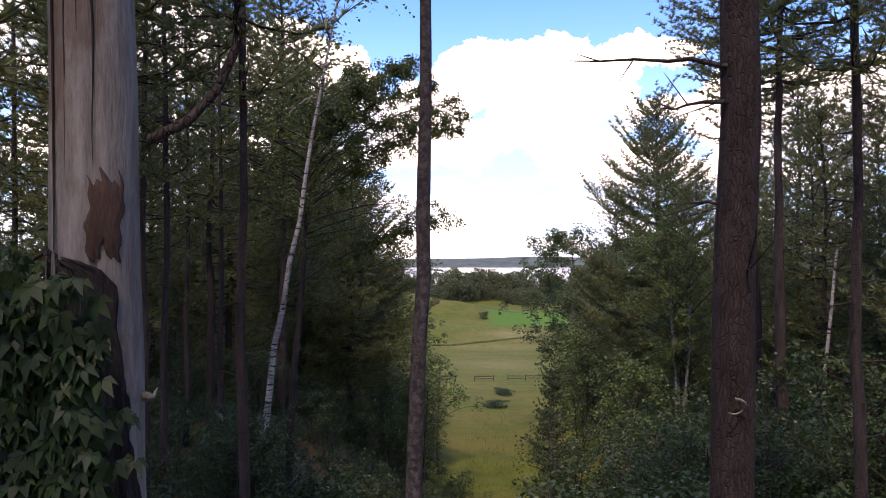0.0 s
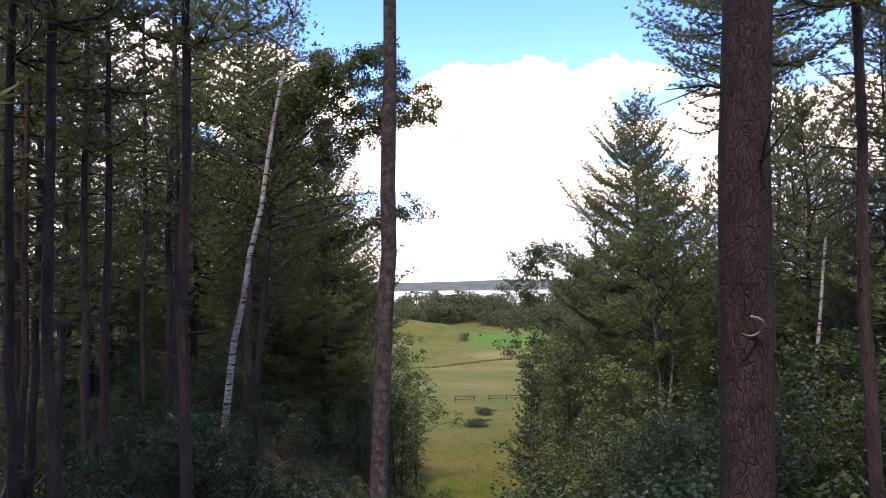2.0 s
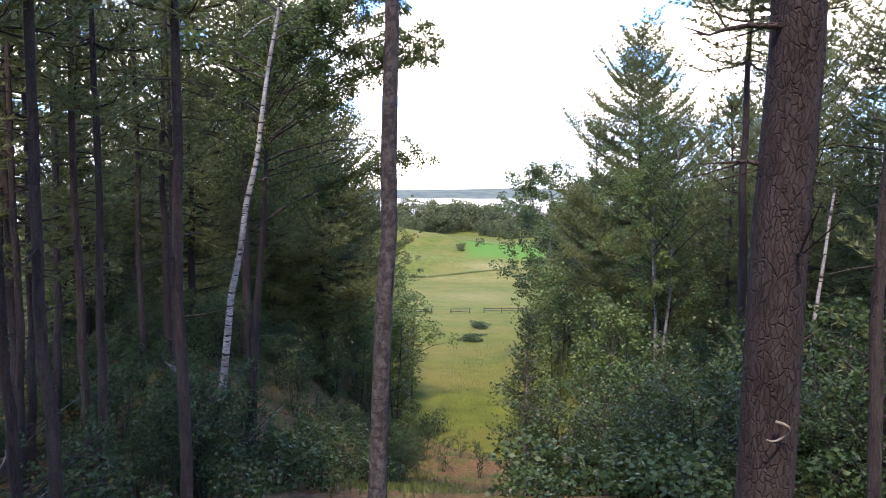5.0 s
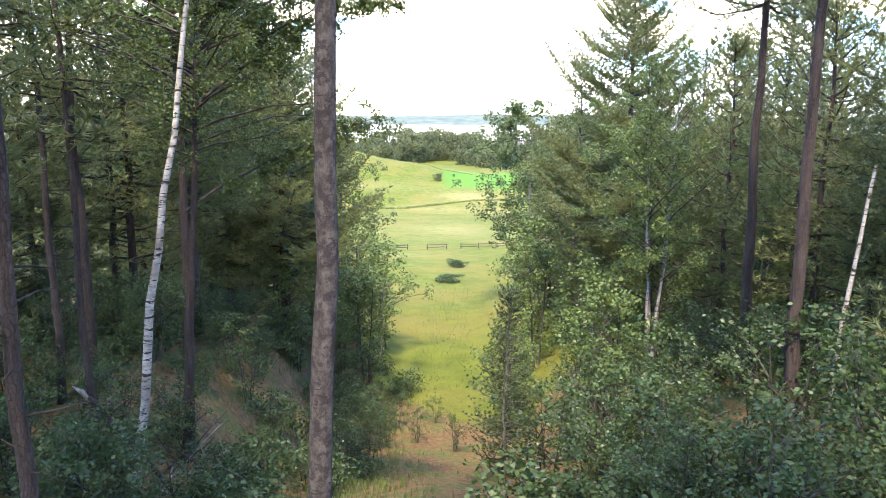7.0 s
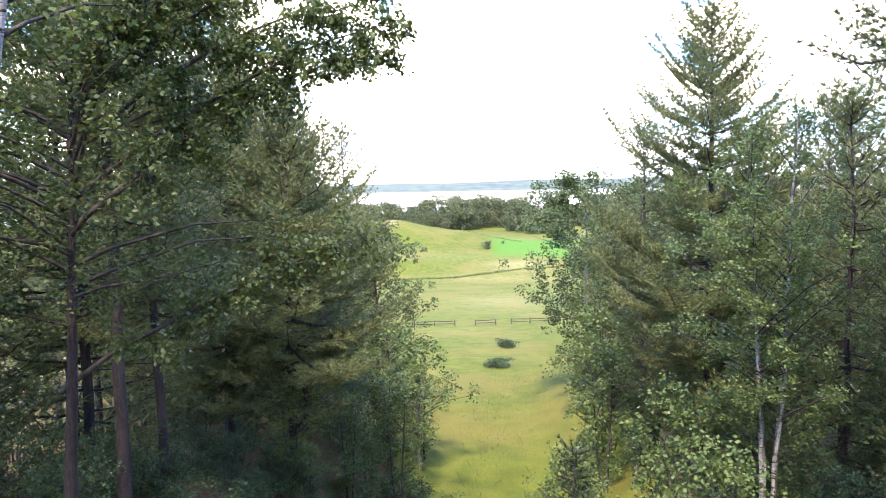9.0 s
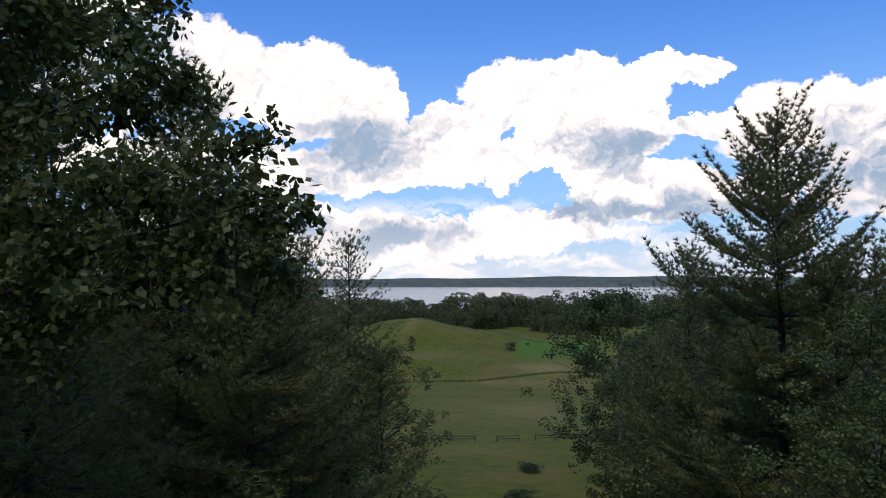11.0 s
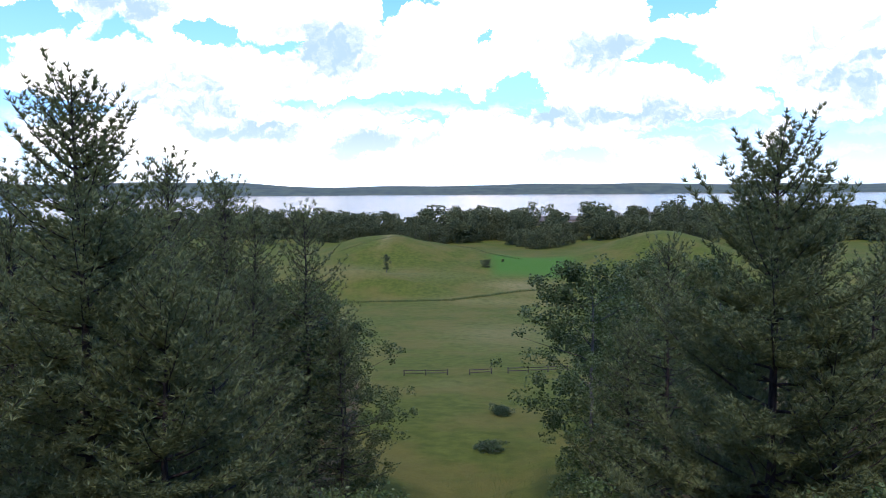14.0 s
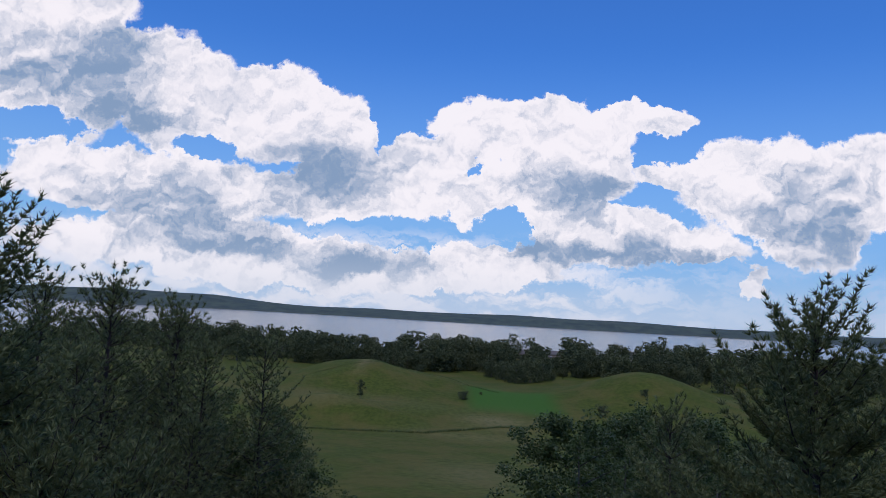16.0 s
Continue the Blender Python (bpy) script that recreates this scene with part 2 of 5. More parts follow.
def ground_material():
    """Needle litter under the trees, mown and rough grass in the open; the zones come with the mesh."""
    m, t, p, out = material("ground_cover")
    pos = node(t, "ShaderNodeNewGeometry").outputs["Position"]
    zone = node(t, "ShaderNodeSeparateColor", Color=zone_of(t))
    a = noise_at(t, pos, 0.08, 6.0, 0.6)
    b = noise_at(t, pos, 0.6, 6.0, 0.65)
    c = noise_at(t, pos, 6.0, 5.0, 0.7)
    grass = mixc(t, smooth(t, b, 0.3, 0.7), (0.056, 0.073, 0.010), (0.103, 0.119, 0.018))
    grass = mixc(t, smooth(t, a, 0.42, 0.64, 0.0, 0.7), grass, (0.138, 0.112, 0.028))
    grass = mixc(t, smooth(t, c, 0.35, 0.7, 0.0, 0.45), grass, (0.039, 0.056, 0.012))
    grass = mixc(t, zone.outputs[1], grass, (0.052, 0.128, 0.016))
    dry = mixc(t, b, (0.16, 0.145, 0.055), (0.22, 0.18, 0.075))
    grass = mixc(t, mathn(t, "MULTIPLY", zone.outputs[2], smooth(t, b, 0.25, 0.6, 0.35, 1.0)), grass, dry)
    litter = mixc(t, smooth(t, c, 0.3, 0.7), (0.052, 0.034, 0.019), (0.168, 0.102, 0.047))
    moss = mixc(t, c, (0.030, 0.055, 0.014), (0.070, 0.105, 0.028))
    litter = mixc(t, smooth(t, b, 0.45, 0.62, 0.0, 0.7), litter, moss)
    edge = smooth(t, mathn(t, "ADD", zone.outputs[0], mathn(t, "MULTIPLY", mathn(t, "SUBTRACT", b, 0.5), 0.8)), 0.35, 0.65)
    col = mixc(t, edge, grass, litter)
    # far off the land is wooded, its colour greyed and flattened for haze
    far = smooth(t, node(t, "ShaderNodeSeparateXYZ", i0=pos).outputs[1], 900.0, 1500.0)
    wood = mixc(t, smooth(t, noise_at(t, pos, 0.012, 6.0, 0.7), 0.35, 0.65), (0.066, 0.086, 0.074), (0.100, 0.124, 0.090))
    col = mixc(t, far, col, wood)
    t.links.new(col, p.inputs["Base Color"])
    p.inputs["Roughness"].default_value = 0.95
    p.inputs["Specular IOR Level"].default_value = 0.1
    bm = node(t, "ShaderNodeBump", Strength=0.7, Distance=0.12, Height=mathn(t, "ADD", c, b))
    t.links.new(bm.outputs[0], p.inputs["Normal"])
    return m


def water_material():
    m, t, p, out = material("lake_water")
    pos = node(t, "ShaderNodeNewGeometry").outputs["Position"]
    st = node(t, "ShaderNodeMapping", Vector=pos, Scale=(0.35, 1.0, 1.0)).outputs[0]
    w = noise_at(t, st, 0.09, 6.0, 0.7)
    p.inputs["Base Color"].default_value = (0.045, 0.075, 0.10, 1)
    p.inputs["Roughness"].default_value = 0.16
    p.inputs["IOR"].default_value = 1.33
    b = node(t, "ShaderNodeBump", Strength=0.8, Distance=0.8, Height=w)
    t.links.new(b.outputs[0], p.inputs["Normal"])
    return m


def plain_material(name, dark, light, scale=4.0, rough=0.8):
    m, t, p, out = material(name)
    co = node(t, "ShaderNodeTexCoord").outputs["Object"]
    col = mixc(t, smooth(t, noise_at(t, co, scale, 6.0, 0.65), 0.3, 0.7), dark, light)
    t.links.new(col, p.inputs["Base Color"])
    p.inputs["Roughness"].default_value = rough
    return m


NEEDLES = leaf_material("pine_needles", (0.056, 0.072, 0.030), (0.205, 0.232, 0.092), (0.18, 0.20, 0.06), 0.32, 0.5)
SPRUCE = leaf_material("fir_needles", (0.030, 0.048, 0.022), (0.070, 0.100, 0.042), (0.07, 0.11, 0.03), 0.2, 0.6)
LEAVES = leaf_material("broad_leaves", (0.026, 0.042, 0.014), (0.100, 0.138, 0.044), (0.14, 0.20, 0.04), 0.24, 0.5)
BIRCH_LEAVES = leaf_material("birch_leaves", (0.034, 0.062, 0.018), (0.150, 0.205, 0.066), (0.16, 0.22, 0.05), 0.33, 0.45)
SHRUB_LEAVES = leaf_material("shrub_leaves", (0.016, 0.034, 0.013), (0.066, 0.106, 0.036), (0.13, 0.20, 0.045), 0.22, 0.42)
FAR_LEAVES = leaf_material("far_leaves", (0.040, 0.054, 0.026), (0.138, 0.152, 0.066), (0.11, 0.14, 0.05), 0.2, 0.9, None, (0.30, 0.60))
IVY_LEAVES = leaf_material("vine_leaves", (0.009, 0.022, 0.008), (0.034, 0.064, 0.020), (0.06, 0.12, 0.025), 0.15, 0.48)
PINE_BARK = bark_material("pine_bark", (0.018, 0.013, 0.012), (0.066, 0.050, 0.045), 0.16, 7.0, 0.9, plates=26.0)
RED_BARK = bark_material("red_pine_bark", (0.024, 0.016, 0.015), (0.050, 0.037, 0.036), 0.30, 13.0, 0.9, (0.018, 0.013, 0.012), 0.7, plates=34.0, blotch=5.0)
GREY_BARK = bark_material("grey_bark", (0.055, 0.048, 0.042), (0.190, 0.170, 0.150), 0.3, 8.0, 0.6, (0.12, 0.13, 0.10), 0.5)
BIRCH_BARK = bark_material("birch_bark", (0.17, 0.158, 0.146), (0.36, 0.345, 0.325), 1.6, 5.0, 0.4, (0.13, 0.11, 0.10), 0.6, 0.53)
DEAD_WOOD = bark_material("weathered_wood", (0.150, 0.133, 0.116), (0.290, 0.266, 0.236), 0.2, 12.0, 0.6, (0.130, 0.084, 0.060), 0.6, 0.0, 0.0, 1.6)
SCAR_BARK = bark_material("ringed_bark", (0.026, 0.022, 0.021), (0.084, 0.074, 0.070), 0.6, 13.0, 1.0, (0.024, 0.019, 0.021), 0.9, 0.585, 0.0, 8.5)
INNER_BARK = bark_material("inner_bark", (0.042, 0.026, 0.020), (0.098, 0.058, 0.042), 0.4, 9.0, 0.5)
LIMB_BARK = bark_material("limb_bark", (0.022, 0.018, 0.016), (0.075, 0.064, 0.055), 0.4, 10.0, 0.4)
ROTTEN = bark_material("rotten_bark", (0.012, 0.010, 0.010), (0.045, 0.038, 0.036), 0.3, 7.0, 0.9)
TWIG = bark_material("dry_twig", (0.10, 0.085, 0.07), (0.27, 0.24, 0.20), 0.4, 14.0, 0.4)
RAIL_WOOD = bark_material("fence_wood", (0.030, 0.025, 0.021), (0.095, 0.078, 0.062), 1.0, 10.0, 0.5)
GRASS_BLADE = leaf_material("tall_grass", (0.060, 0.095, 0.025), (0.170, 0.190, 0.070), (0.2, 0.26, 0.08), 0.3)
GROUND = ground_material()
WATER = water_material()


# ---- meshes ----
def np_mesh(name, v, f, mat=None, shade=True):
    v, f = np.asarray(v, np.float32), np.asarray(f, np.int32)
    me = bpy.data.meshes.new(name)
    me.vertices.add(len(v))
    me.vertices.foreach_set("co", v.ravel())
    me.loops.add(f.size)
    me.loops.foreach_set("vertex_index", f.ravel())
    me.polygons.add(len(f))
    me.polygons.foreach_set("loop_start", np.arange(0, f.size, f.shape[1], dtype=np.int32))
    if shade:
        me.polygons.foreach_set("use_smooth", np.ones(len(f), bool))
    me.update(calc_edges=True)
    if mat:
        me.materials.append(mat)
    return me


class Geo:
    """Collects vertices and four-sided faces for one mesh."""

    def __init__(self):
        self.v, self.f, self.n, self.limbs = [], [], 0, None

    def add(self, v, f):
        self.v.append(np.asarray(v, float))
        self.f.append(np.asarray(f, int) + self.n)
        self.n += len(v)

    def tube(self, pts, radii, k=6, rough=0.0, rng=None):
        pts = np.asarray(pts, float)
        n = len(pts)
        tan = np.gradient(pts, axis=0)
        tan /= np.linalg.norm(tan, axis=1)[:, None] + 1e-9
        ref = np.array([0.0, 1.0, 0.0]) if abs(tan[0, 2]) > 0.8 else np.array([0.0, 0.0, 1.0])
        a = np.cross(tan, ref)
        a /= np.linalg.norm(a, axis=1)[:, None] + 1e-9
        b = np.cross(tan, a)
        ang = np.linspace(0, 2 * np.pi, k, endpoint=False)
        r = np.asarray(radii, float)[:, None] * np.ones((n, k))
        if rough and rng is not None:
            r = r * (1 + rough * rng.normal(size=(n, k)))
        ring = pts[:, None] + r[..., None] * (np.cos(ang)[None, :, None] * a[:, None] + np.sin(ang)[None, :, None] * b[:, None])
        i, j = np.meshgrid(np.arange(n - 1), np.arange(k), indexing="ij")
        q = np.stack([i * k + j, i * k + (j + 1) % k, (i + 1) * k + (j + 1) % k, (i + 1) * k + j], -1).reshape(-1, 4)
        self.add(ring.reshape(-1, 3), q)

    def mesh(self, name, mat, shade=True):
        return np_mesh(name, np.concatenate(self.v), np.concatenate(self.f), mat, shade)


def unit(v):
    return v / (np.linalg.norm(v, axis=-1, keepdims=True) + 1e-9)


def blades(pos, way, n, length, width, rng, spread=0.75, lift=0.15, flat=1.0):
    """n narrow needles at every tuft, fanned round its way."""
    m = len(pos)
    d = unit(np.repeat(way, n, 0) + spread * rng.normal(size=(m * n, 3)) * np.array([1, 1, flat]) + np.array([0, 0, lift]))
    p = np.repeat(pos, n, 0)
    side = unit(np.cross(d, rng.normal(size=(m * n, 3))))
    L = (length * rng.uniform(0.7, 1.2, m * n))[:, None]
    v = np.stack([p - side * width / 2, p + side * width / 2, p + d * L], 1).reshape(-1, 3)
    return v, np.arange(len(v)).reshape(-1, 3)


def leaves(pos, size, rng, droop=0.25, flat=0.25):
    """A folded, pointed leaf of four corners at every place."""
    m = len(pos)
    d = unit(rng.normal(size=(m, 3)) * np.array([1, 1, 0.5]) - np.array([0, 0, droop]))
    up = unit(rng.normal(size=(m, 3)) * (1 - flat) + np.array([0, 0, flat * 1.6]))
    side = unit(np.cross(d, up))
    nor = np.cross(side, d)
    s = (size * rng.uniform(0.65, 1.25, m))[:, None]
    v = np.stack([pos, pos + d * s * 0.5 + side * s * 0.33 + nor * s * 0.06, pos + d * s, pos + d * s * 0.5 - side * s * 0.33 + nor * s * 0.06], 1)
    return v.reshape(-1, 3), np.arange(4 * m).reshape(-1, 4)


def part(name, data, parent, label="", m=None):
    ob = new(name, data)
    ob.parent = parent
    if m is not None:
        ob.matrix_basis = m
    if label:
        ob["label"] = label
    return ob


def thing(name, m, label, category, group="", kind=""):
    ob = new(name)
    ob.empty_display_size = 0.3
    ob.matrix_basis = m
    return tagged(ob, label, category, group, kind)


def wobble(rng, n, h, amt, lean=(0.0, 0.0)):
    z = np.linspace(0, h, n)
    w = np.cumsum(rng.normal(0, amt, (n, 2)), 0)
    w -= np.linspace(0, 1, n)[:, None] * w[-1] * 0.5
    w[0] = 0
    p = np.zeros((n, 3))
    p[:, :2] = w + np.outer(z / h, lean)
    p[:, 2] = z
    return p


def at_height(p, z):
    return np.array([np.interp(z, p[:, 2], p[:, 0]), np.interp(z, p[:, 2], p[:, 1]), z])


def pine_parts(seed, h, r0, base, spread, step=0.74, blade=0.27, n_blade=11, stubs=True, lean=(0.0, 0.0), fill=1.0, top_up=1.0, width=0.044, twig=0.25, tuft=0.24, taper=0.55):
    """A white pine: bare trunk with dead stubs, whorls of level boughs with upturned ends and tufts of long needles."""
    rng = np.random.default_rng(seed)
    wood = Geo()
    n = 22
    p = wobble(rng, n, h, 0.03, lean)
    t = np.linspace(0, 1, n)
    r = r0 * (1 - t) ** 0.75 + 0.012
    r[0] *= 1.35
    wood.tube(p, r, 12, 0.035, rng)
    zb = base * h
    pos, way = [], []
    z = zb
    while z < h * 0.985:
        u = (z - zb) / (h - zb)
        count = rng.integers(5, 8)
        off = rng.uniform(0, 2 * np.pi)
        for k in range(count):
            if rng.random() > (0.86 if u < 0.85 else 1.0) * fill:
                continue
            az = off + 2 * np.pi * k / count + rng.normal(0, 0.22)
            shape = (0.62 + 0.38 * min(1.0, u / 0.28)) * (1 - u) ** taper
            L = max(0.35, spread * shape * (rng.uniform(0.6, 1.18) if u < 0.6 else rng.uniform(0.7, 1.02)))
            el = radians(rng.uniform(-10, 16) + 50 * top_up * u ** 1.8)
            hd = np.array([np.cos(az), np.sin(az), 0])
            s = np.linspace(0, 1, 6)
            rise = np.tan(el) * s - 0.10 * np.sin(np.pi * s) + 0.20 * s ** 3 * (1 - 0.5 * u)
            bend = np.cross(hd, [0, 0, 1]) * rng.normal(0, 0.10)
            zz = z + rng.normal(0, 0.07)
            b = at_height(p, min(zz, h))[None] + L * (s[:, None] * hd + (s ** 2)[:, None] * bend)
            b[:, 2] += L * rise
            rb = (0.010 + 0.011 * L) * (1 - s) + 0.006
            wood.tube(b[[0, 1, 3, 5]], rb[[0, 1, 3, 5]], 3)
            m = max(4, int(L / twig))
            for i, q in enumerate(np.linspace(0.16, 1.0, m)):
                c = np.array([np.interp(q, s, b[:, a]) for a in range(3)])
                tg = unit(np.array([np.interp(min(1, q + 0.05), s, b[:, a]) - np.interp(q - 0.08, s, b[:, a]) for a in range(3)]))
                sd = unit(np.cross(tg, [0, 0, 1])) * (1 if i % 2 else -1)
                tl = np.clip((0.10 + 0.40 * min(1 - q, q * 1.6)) * L, 0.14, 0.95) * rng.uniform(0.75, 1.2)
                td = unit(tg * 0.75 + sd * (0.85 if q < 0.97 else 0.1) + np.array([0, 0, rng.normal(0.08, 0.22)]))
                k2 = max(2, int(tl / tuft))
                for w in np.linspace(0.1, 1, k2):
                    pos.append(c + td * tl * w + np.array([0, 0, 0.10 * tl * w * w]))
                    way.append(unit(td + np.array([0, 0, 0.10 + 0.5 * u * u])))
        z += step * rng.uniform(0.7, 1.25) * (1 - 0.35 * u)
    if stubs:
        z = 0.16 * h
        while z < zb + 0.5:
            az = rng.uniform(0, 2 * np.pi)
            L = rng.uniform(0.15, 0.95) * (0.4 + z / max(zb, 1))
            s = np.linspace(0, 1, 5)
            b = at_height(p, z)[None] + L * s[:, None] * np.array([np.cos(az), np.sin(az), rng.uniform(-0.25, 0.3)])
            b += np.cumsum(rng.normal(0, 0.03 * L, (5, 3)), 0) * s[:, None]
            wood.tube(b[[0, 2, 4]], (0.017 * (1 - s) + 0.004)[[0, 2, 4]], 3)
            z += rng.uniform(0.15, 0.55)
    v, f = blades(np.array(pos), np.array(way), n_blade, blade, width, rng, flat=0.6)
    return wood, (v, f)


def broad_parts(seed, h, r0, base, spread, leaf=0.10, clumps=150, per=42, clump_r=0.55, stems=1, lean=(0.0, 0.0), upright=0.5, k=10, twigs=(0.45, 0.65, 0.82, 1.0, 1.0), flat=0.25, squash=0.42, bare=False):
    """A broad-leaved tree or shrub: stems, rising limbs, twigs, and loose clumps of leaves with gaps between them."""
    rng = np.random.default_rng(seed)
    wood = Geo()
    wood.limbs = Geo()
    ends = []
    for sidx in range(stems):
        a0 = 2 * np.pi * sidx / stems + rng.uniform(0, 1)
        ln = np.array(lean) + (np.array([np.cos(a0), np.sin(a0)]) * spread * 0.35 * rng.uniform(0.5, 1.0) if stems > 1 else 0)
        hh = h * (1 if sidx == 0 else rng.uniform(0.72, 0.97))
        n = 14
        p = wobble(rng, n, hh * 0.96, 0.035 * h / 12, ln)
        if stems > 1:
            p[:, :2] += np.array([np.cos(a0), np.sin(a0)]) * 0.12
        t = np.linspace(0, 1, n)
        r = r0 * (1 - t) ** 0.8 + 0.008
        r[0] *= 1.3
        wood.tube(p, r, k, 0.03, rng)
        nb = max(5, int(clumps / stems / 5))
        for i in range(nb):
            u = (i + rng.random()) / nb
            z = hh * (base + (0.95 - base) * u)
            az = rng.uniform(0, 2 * np.pi)
            L = spread * (np.sin(np.pi * (0.16 + 0.78 * u)) ** 0.8) * rng.uniform(0.55, 1.1)
            s = np.linspace(0, 1, 6)
            d = np.array([np.cos(az), np.sin(az), upright + 0.5 * u])
            b = at_height(p, z)[None] + L * s[:, None] * d + np.outer(s ** 2, [0, 0, -0.22 * L]) + np.cumsum(rng.normal(0, 0.035 * L, (6, 3)), 0) * s[:, None]
            if not bare or i % 3 == 0:
                wood.limbs.tube(b[[0, 1, 3, 5]], ((0.007 + 0.009 * L) * (1 - s) + 0.004)[[0, 1, 3, 5]], 3 if bare else 4)
            for q in twigs:
                c = np.array([np.interp(q, s, b[:, a]) for a in range(3)])
                e = c + rng.normal(0, 0.22 * L * 0.55 + 0.08, 3) * np.array([1, 1, 0.7])
                if not bare:
                    wood.limbs.tube(np.array([c, e]), [0.008, 0.003], 3)
                ends.append(e)
    ends = np.array(ends)
    pts = np.repeat(ends, per, 0)
    off = np.clip(rng.normal(size=pts.shape), -1.35, 1.35) * clump_r * np.array([0.62, 0.62, squash]) * rng.uniform(0.5, 1.2, (len(ends), 1)).repeat(per, 0)
    pts = pts + off
    keep = rng.random(len(pts)) < rng.uniform(0.45, 1.0, len(ends)).repeat(per)
    pts = pts[keep & (pts[:, 2] > 0.02 * h)]
    return wood, leaves(pts, leaf, rng, flat=flat)


def tree_proto(name, parts, wood_mat, leaf_mat, label, category, group="", crown="crown", shade=False):
    wood, (v, f) = parts
    if wood.limbs and name in ("shrub", "bush", "sapling", "low_plant"):
        wood.add(np.concatenate(wood.limbs.v), np.concatenate(wood.limbs.f))
        wood.limbs = None
    ob = thing(name, Matrix.Identity(4), label, category, group)
    part("trunk", wood.mesh(name + "_trunk", wood_mat), ob)
    if wood.limbs:
        part("branchwork", wood.limbs.mesh(name + "_branchwork", LIMB_BARK), ob)
    part(crown, np_mesh(name + "_" + crown, v, f, leaf_mat, shade), ob)
    return ob


# ---- the lie of the land ----
def sstep(a, b, x):
    t = np.clip((np.asarray(x, float) - a) / (b - a), 0, 1)
    return t * t * (3 - 2 * t)


PROFILE_Y = [-400, -60, -10, 0, 8, 15, 22, 28, 36, 44, 55, 70, 86, 102, 130, 180, 258, 264, 300, 340, 400, 480, 620, 780, 900, 3900, 4010, 4200, 4600, 5200]
PROFILE_Z = [24, 20.0, 18.7, 18.0, 17.3, 16.0, 13.2, 10.8, 8.3, 7.4, 7.0, 6.0, 4.2, 2.9, 0.0, -4.5, -10.0, -9.3, -6.6, -5.0, -5.5, -6.0, -7.0, -17, -25, -26, -19.5, 4, 20, 22]


def bump_at(x, y, cx, cy, rx, ry, a):
    return a * np.exp(-((x - cx) / rx) ** 2 - ((y - cy) / ry) ** 2)


def roll_noise(x, y, s):
    return np.sin(x / s + 1.3 * np.sin(y / s * 0.7)) * np.cos(y / s * 0.9 + 0.8 * np.sin(x / s * 0.6 + 2.0))


def land(x, y):
    """The ground's height."""
    x, y = np.asarray(x, float), np.asarray(y, float)
    z = np.interp(y, PROFILE_Y, PROFILE_Z)
    z = (z + np.interp(y - 3, PROFILE_Y, PROFILE_Z) + np.interp(y + 3, PROFILE_Y, PROFILE_Z)) / 3
    # the clearing runs down a shallow valley between two wooded banks
    z = z + np.interp(y, [8, 15, 18, 23, 31, 42, 58, 85], [0, 0.2, 0.9, 3.9, 5.0, 4.6, 2.8, 0]) * sstep(-1.2, -6.8, x)
    z = z + np.interp(y, [12, 18, 26, 31, 42, 62, 90], [0, 0.9, 3.0, 3.6, 3.4, 1.6, 0]) * sstep(4.2, 9.2, x)
    z = z + 0.10 * roll_noise(x, y, 1.9) * (1 - sstep(90, 140, y)) + 0.25 * roll_noise(x, y, 11.0) * (1 - sstep(1500, 2500, y))
    z = z + bump_at(x, y, -48, 352, 24, 40, 8.7) + bump_at(x, y, -18, 350, 36, 36, 5.2) + bump_at(x, y, -44, 296, 46, 20, 2.2)
    z = z + bump_at(x, y, 82, 350, 30, 42, 13.5) + bump_at(x, y, 150, 600, 150, 140, 6.0) + bump_at(x, y, -220, 420, 120, 120, 6.0)
    z = z + bump_at(x, y, -47, 286, 15, 7, 3.2) + bump_at(x, y, -28, 278, 14, 6, 2.2) + bump_at(x, y, -33, 306, 22, 9, -2.6) + bump_at(x, y, -60, 356, 6, 8, 0.9) + bump_at(x, y, -34, 356, 7, 8, 0.6) + bump_at(x, y, -6, 366, 9, 8, 0.7)
    z = z + (0.75 * roll_noise(x, y, 8.0) + 0.35 * roll_noise(x, y, 3.7)) * sstep(268, 285, y) * (1 - sstep(375, 400, y)) * (1 - sstep(0, 14, x)) * sstep(-95, -75, x)
    far = sstep(3950, 4250, y)
    z = z + far * (10 + 7 * roll_noise(x, y * 0, 420.0) + 4 * roll_noise(x, y, 130.0) + 26 * sstep(-1150, -1650, x))
    return z


LAKE_Z = -20.0


def put(x, y, turn=0.0, size=1.0, sink=0.05, tilt=0.0):
    m = pose(x, y, float(land(x, y)) - sink, tilt, 0, turn)
    return m @ Matrix.Scale(size, 4)


def spread_axis(near, step, far, grow):
    a = [0.0]
    while a[-1] < far:
        d = a[-1]
        a.append(d + (step if d < near else step * (1 + (d - near) * grow)))
    return np.array(a)


